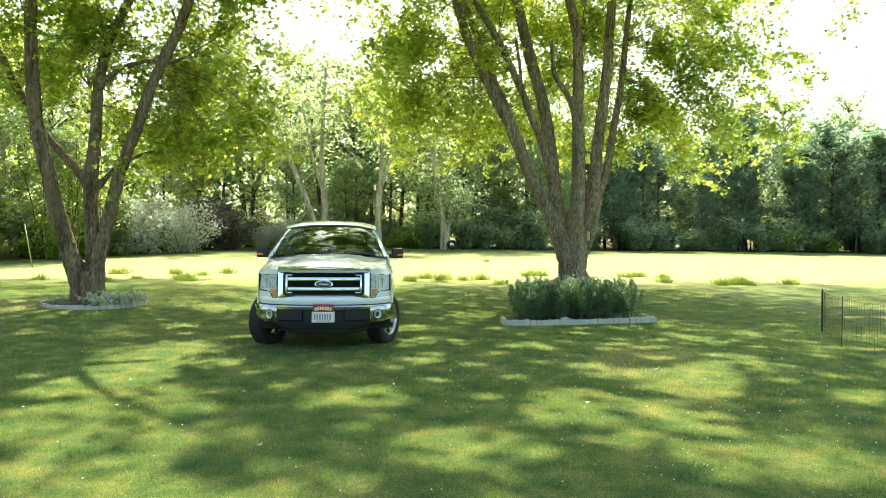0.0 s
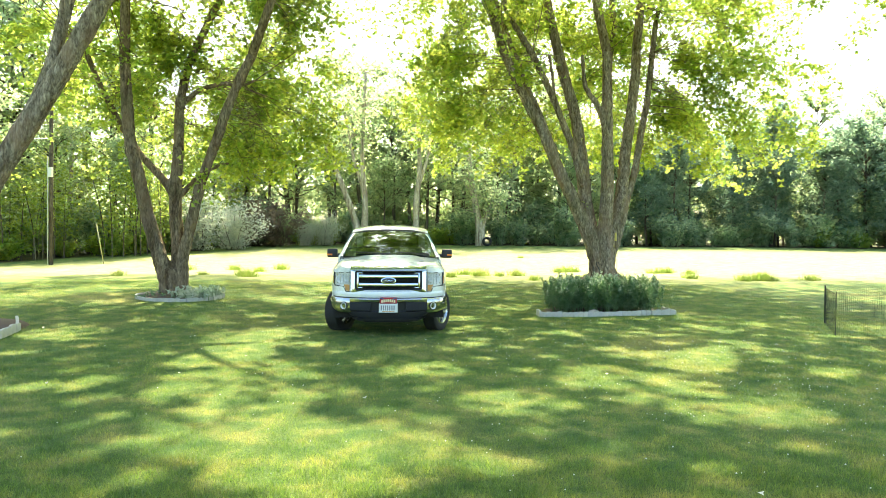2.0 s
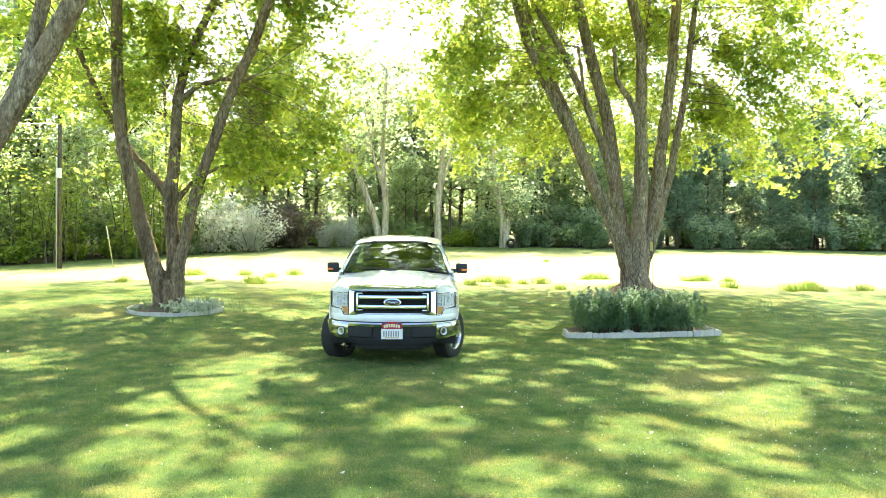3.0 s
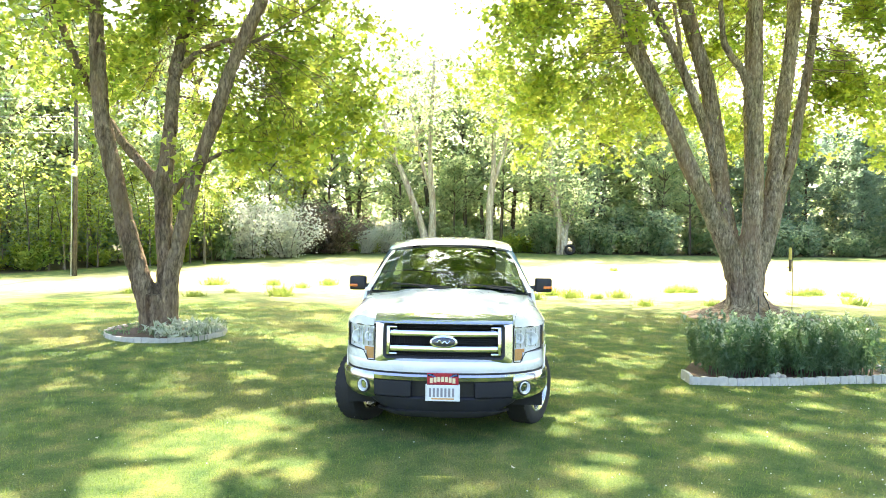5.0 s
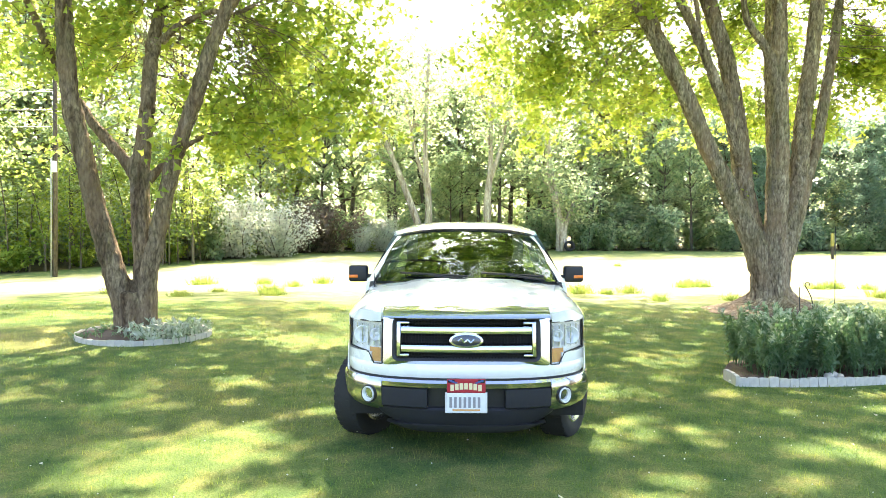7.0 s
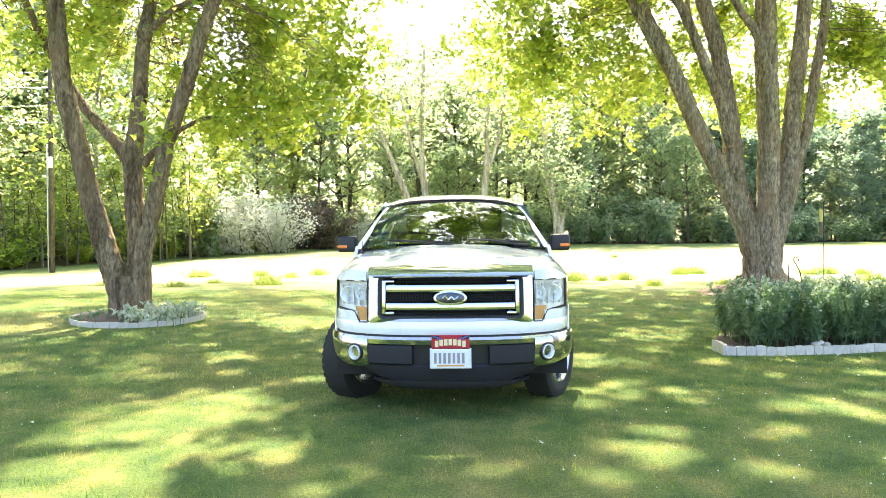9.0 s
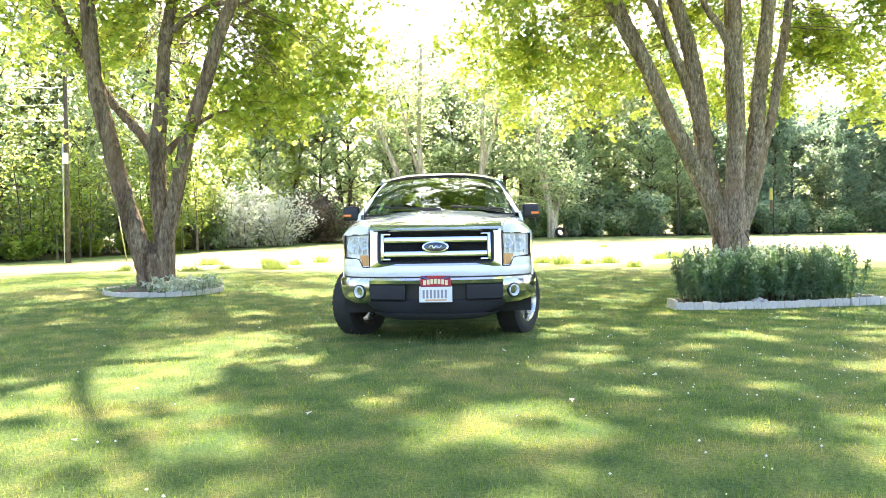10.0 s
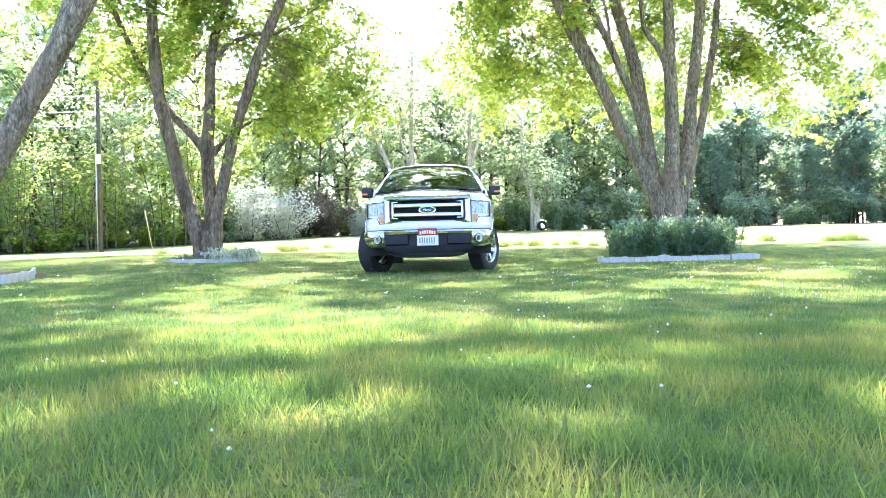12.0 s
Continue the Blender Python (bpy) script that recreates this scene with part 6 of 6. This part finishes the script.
part("cap", bm, M_yellow, feeder, "yellow cap")
bm = bmesh.new()
add_tube(bm, [(-0.1, 0, 1.43), (0.02, 0, 1.43)], 0.006, 5)
part("perch", bm, M_yellow, feeder)
hx, hy = 4.85, 5.1
bm = bmesh.new()
add_tube(bm, smooth_line([(0.15, 0, -0.1), (0.15, 0, 0.45), (0.12, 0, 0.78), (0.06, 0, 0.93), (0.02, 0, 1.0), (0.04, 0, 1.05), (0.08, 0, 1.03), (0.09, 0, 0.98)]), 0.008, 6)
hook = part("shepherd_hook", bm, M_wire, smooth=True)
hook.location = (hx, hy, height(hx, hy))
tagged(hook, "black iron shepherd's hook in the flower bed", "garden hook")

bm = bmesh.new()
add_tube(bm, [(0, 0, -0.1), (0.01, 0, 0.5), (0, 0, 0.98)], 0.007, 6)
stake = part("garden_stake", bm, M_wire, smooth=True)
stake.location = (hx - 0.06, hy, height(hx, hy))
tagged(stake, "thin dark iron stake standing in the flower bed", "garden stake")

# wire mesh pen
pen = root("wire_fence", (0, 0, 0), "low wire mesh fence with thin dark posts on the lawn", "fence")
tall = 0.72
PEN = [(11.4, 3.1), (8.65, 2.0), (7.62, 0.05), (7.42, -1.65), (9.2, -2.9)]
for (x, y), r in zip(PEN, (0.006, 0.015, 0.006, 0.005, 0.006)):
    bm = bmesh.new()
    add_tube(bm, [(x, y, height(x, y) - 0.1), (x, y, height(x, y) + tall + 0.04)], r, 8)
    part("post", bm, M_wire, pen)


def mesh_panel(a, c, step, label, lean=0.0):
    (xa, ya), (xb, yb) = a, c
    b = bmesh.new()
    n = max(2, int(math.hypot(xb - xa, yb - ya) / step))
    ga, gb = height(xa, ya), height(xb, yb)
    for k in range(n + 1):
        x, y, g = xa + (xb - xa) * k / n, ya + (yb - ya) * k / n, ga + (gb - ga) * k / n
        add_tube(b, [(x, y, g), (x - lean, y, g + tall)], 0.0012, 4, cap=False)
    for k in range(12):
        z = 0.03 + (tall - 0.04) * k / 11
        off = lean * z / tall
        add_tube(b, [(xa - off, ya, ga + z), (xb - off, yb, gb + z)], 0.0012, 4, cap=False)
    part("mesh_panel", b, M_wire, pen, label)


for a, c in zip(PEN, PEN[1:]):
    mesh_panel(a, c, 0.06, "fine dark wire mesh")
mesh_panel((8.65, 2.0), (8.7, 1.98), 0.01, "folded dark end of the mesh")

# pale tub standing out in the field
ux, uy = 20.2, 13.5
bm = bmesh.new()
shape = [(0.0, 0.0), (0.15, 0.0), (0.165, 0.02), (0.19, 0.3), (0.21, 0.31), (0.21, 0.33), (0.18, 0.33), (0.15, 0.03), (0.0, 0.025)]
add_grid(bm, lambda a, j: (shape[j][0] * math.cos(a), shape[j][0] * math.sin(a), shape[j][1]), [2 * math.pi * k / 24 for k in range(24)], range(len(shape)), close_u=True)
tub = part("tub", bm, plain("tub_plastic", (0.42, 0.44, 0.66), 0.45), smooth=True)
tub.location = (ux, uy, height(ux, uy))
tagged(tub, "pale lavender plastic tub standing in the field", "tub")

# old tyre at the wood's edge
bm = bmesh.new()
prof = [(0.1, 0.19), (0.12, 0.28), (0.08, 0.33), (-0.08, 0.33), (-0.12, 0.28), (-0.1, 0.19), (0.1, 0.19)]
add_grid(bm, lambda a, j: (prof[j][1] * math.cos(a), prof[j][0], 0.33 + prof[j][1] * math.sin(a)), [2 * math.pi * k / 28 for k in range(28)], range(len(prof)), close_u=True)
tyre = part("old_tyre", bm, M_rubber, smooth=True)
tyre.location, tyre.rotation_euler = (5.8, 36.4, height(5.8, 36.4)), (-0.25, 0, 0.2)
tagged(tyre, "old black tyre leaning by a trunk", "tyre")

# tufts of longer grass at the edge of the field
tuft_me = []
for seed in range(3):
    r2 = np.random.default_rng(90 + seed)
    n = 240
    base = r2.normal(size=(n, 2)) * np.array([0.14, 0.11])
    h = r2.uniform(0.08, 0.26, n)
    lean = r2.normal(size=(n, 2)) * 0.11
    wv = r2.normal(size=(n, 2))
    wv = wv / np.linalg.norm(wv, axis=1)[:, None] * 0.009
    v = np.zeros((n, 3, 3))
    v[:, 0, :2], v[:, 1, :2], v[:, 2, :2] = base - wv, base + wv, base + lean
    v[:, 2, 2] = h
    v[:, :2, 2] = -0.02
    tuft_me.append(arrays_mesh("grass_tuft", v.reshape(-1, 3), np.arange(n * 3).reshape(n, 3)))
    tuft_me[-1].materials.append(M_leaf_tuft)
tuft_at = [(-8.5, 16.0), (-6.6, 16.2), (-5.4, 15.4), (-4.8, 16.5), (6.3, 25.0), (6.3, 15.6), (6.7, 15.9), (7.0, 15.8), (2.4, 14.2), (2.9, 13.6), (3.6, 13.5), (4.3, 13.8), (10.0, 15.3), (10.6, 15.5), (11.4, 15.2)]
tuft_at += [(x, 12.6 + rng.normal() * 0.7 + 0.02 * x) for x in rng.uniform(-11, 22, 18)]
for k, (x, y) in enumerate(tuft_at):
    ob = new("grass_tuft", tuft_me[k % 3])
    s = rng.uniform(0.55, 1.1)
    ob.matrix_basis = Matrix.Translation((x, y, height(x, y))) @ Matrix.Rotation(rng.uniform(0, 6), 4, "Z") @ Matrix.Diagonal((s * 1.25, s * 1.25, s * 1.25, 1))
    tagged(ob, "tuft of long sunlit grass at the field's edge", "grass tuft", "grass tufts")


# mown grass blades, clover and litter on the lawn
def blades(name, seed, n, x0, x1, y0, y1, tall, wide, power=1.0, soft_rim=1.2):
    r2 = np.random.default_rng(seed)
    p = np.stack([r2.uniform(x0, x1, n), y0 + (y1 - y0) * r2.uniform(0, 1, n) ** power], 1)
    # thinning out towards the borders of the stretch
    rim = np.minimum(np.minimum(p[:, 0] - x0, x1 - p[:, 0]), np.minimum(p[:, 1] - y0, y1 - p[:, 1])) / soft_rim
    keep = ~((np.abs(p[:, 0]) < 0.95) & (p[:, 1] > 1.4) & (p[:, 1] < 5.6)) & (r2.uniform(0, 1, n) < rim)
    p, rim = p[keep], rim[keep]
    n = len(p)
    z = ground_z(p[:, 0], p[:, 1])
    clump = sum(np.sin(k * (p[:, 0] * math.cos(a) + p[:, 1] * math.sin(a)) + 4 * a) for k, a in ((7.0, 0.4), (9.5, 1.5), (13.0, 2.6), (19.0, 0.9))) / 4
    h = tall * r2.uniform(0.45, 1.25, n) * (1.0 + 0.45 * clump) * (0.55 + 0.45 * np.minimum(rim, 1.0))
    lean = r2.normal(size=(n, 2)) * 0.42 * h[:, None]
    w = r2.normal(size=(n, 2))
    w = w / np.linalg.norm(w, axis=1)[:, None] * wide * r2.uniform(0.6, 1.3, n)[:, None]
    v = np.zeros((n, 3, 3))
    v[:, 0, :2], v[:, 1, :2], v[:, 2, :2] = p - w, p + w, p + lean
    v[:, 0, 2] = v[:, 1, 2] = z - 0.008
    v[:, 2, 2] = z + h
    ob = finish(name, arrays_mesh(name, v.reshape(-1, 3), np.arange(n * 3).reshape(n, 3)), M_blade, smooth=False)
    return tagged(ob, "short mown lawn grass blades", "grass", kind="stuff")


blades("lawn_blades", 1, 380000, -7.5, 8.5, -11.5, -1.6, 0.031, 0.0027, 1.1)
blades("lawn_blades", 3, 270000, -4.2, 5.0, -11.0, -5.6, 0.05, 0.0034, soft_rim=1.8)
blades("seed_stalks", 5, 14000, -3.4, 4.4, -11.0, -5.4, 0.075, 0.0016, soft_rim=1.8)
blades("lawn_blades", 2, 230000, -11, 11, -3.6, 11, 0.036, 0.0036)
r2 = np.random.default_rng(8)
n = 900
p = np.stack([r2.normal(size=n) * 1.9 + 4.3, r2.normal(size=n) * 2.2 - 3.0], 1)
p[:260] = np.stack([r2.uniform(-7, 8, 260), r2.uniform(-9, 5, 260)], 1)
oct_v = np.array([(0, 0, 1), (1, 0, 0.1), (0, 1, 0.1), (-1, 0, 0.1), (0, -1, 0.1), (0, 0, -0.7)])
oct_f = np.array([(0, 1, 2), (0, 2, 3), (0, 3, 4), (0, 4, 1), (5, 2, 1), (5, 3, 2), (5, 4, 3), (5, 1, 4)])
zz = ground_z(p[:, 0], p[:, 1]) + r2.uniform(0.03, 0.075, n)
v = oct_v[None] * r2.uniform(0.004, 0.0085, n)[:, None, None] + np.concatenate([p, zz[:, None]], 1)[:, None]
f = oct_f[None] + (np.arange(n) * 6)[:, None, None]
tagged(finish("clover_flowers", arrays_mesh("clover_flowers", v.reshape(-1, 3), f.reshape(-1, 3)), M_clover), "small white clover heads scattered in the lawn", "clover", kind="stuff")
# fallen pale leaves
n = 40
p = np.stack([r2.uniform(-7, 8, n), r2.uniform(-9, 3, n), r2.uniform(0.05, 0.07, n)], 1)
v, f = leaf_arrays(r2, p, r2.uniform(0.025, 0.045, n), LEAF5, droop=0, flat=2.5)
tagged(finish("fallen_leaves", arrays_mesh("fallen_leaves", v, f), plain("dry_leaf", (0.66, 0.63, 0.54), 0.8, vary=0.35), smooth=False), "pale dry fallen leaves on the grass", "leaves", kind="stuff")
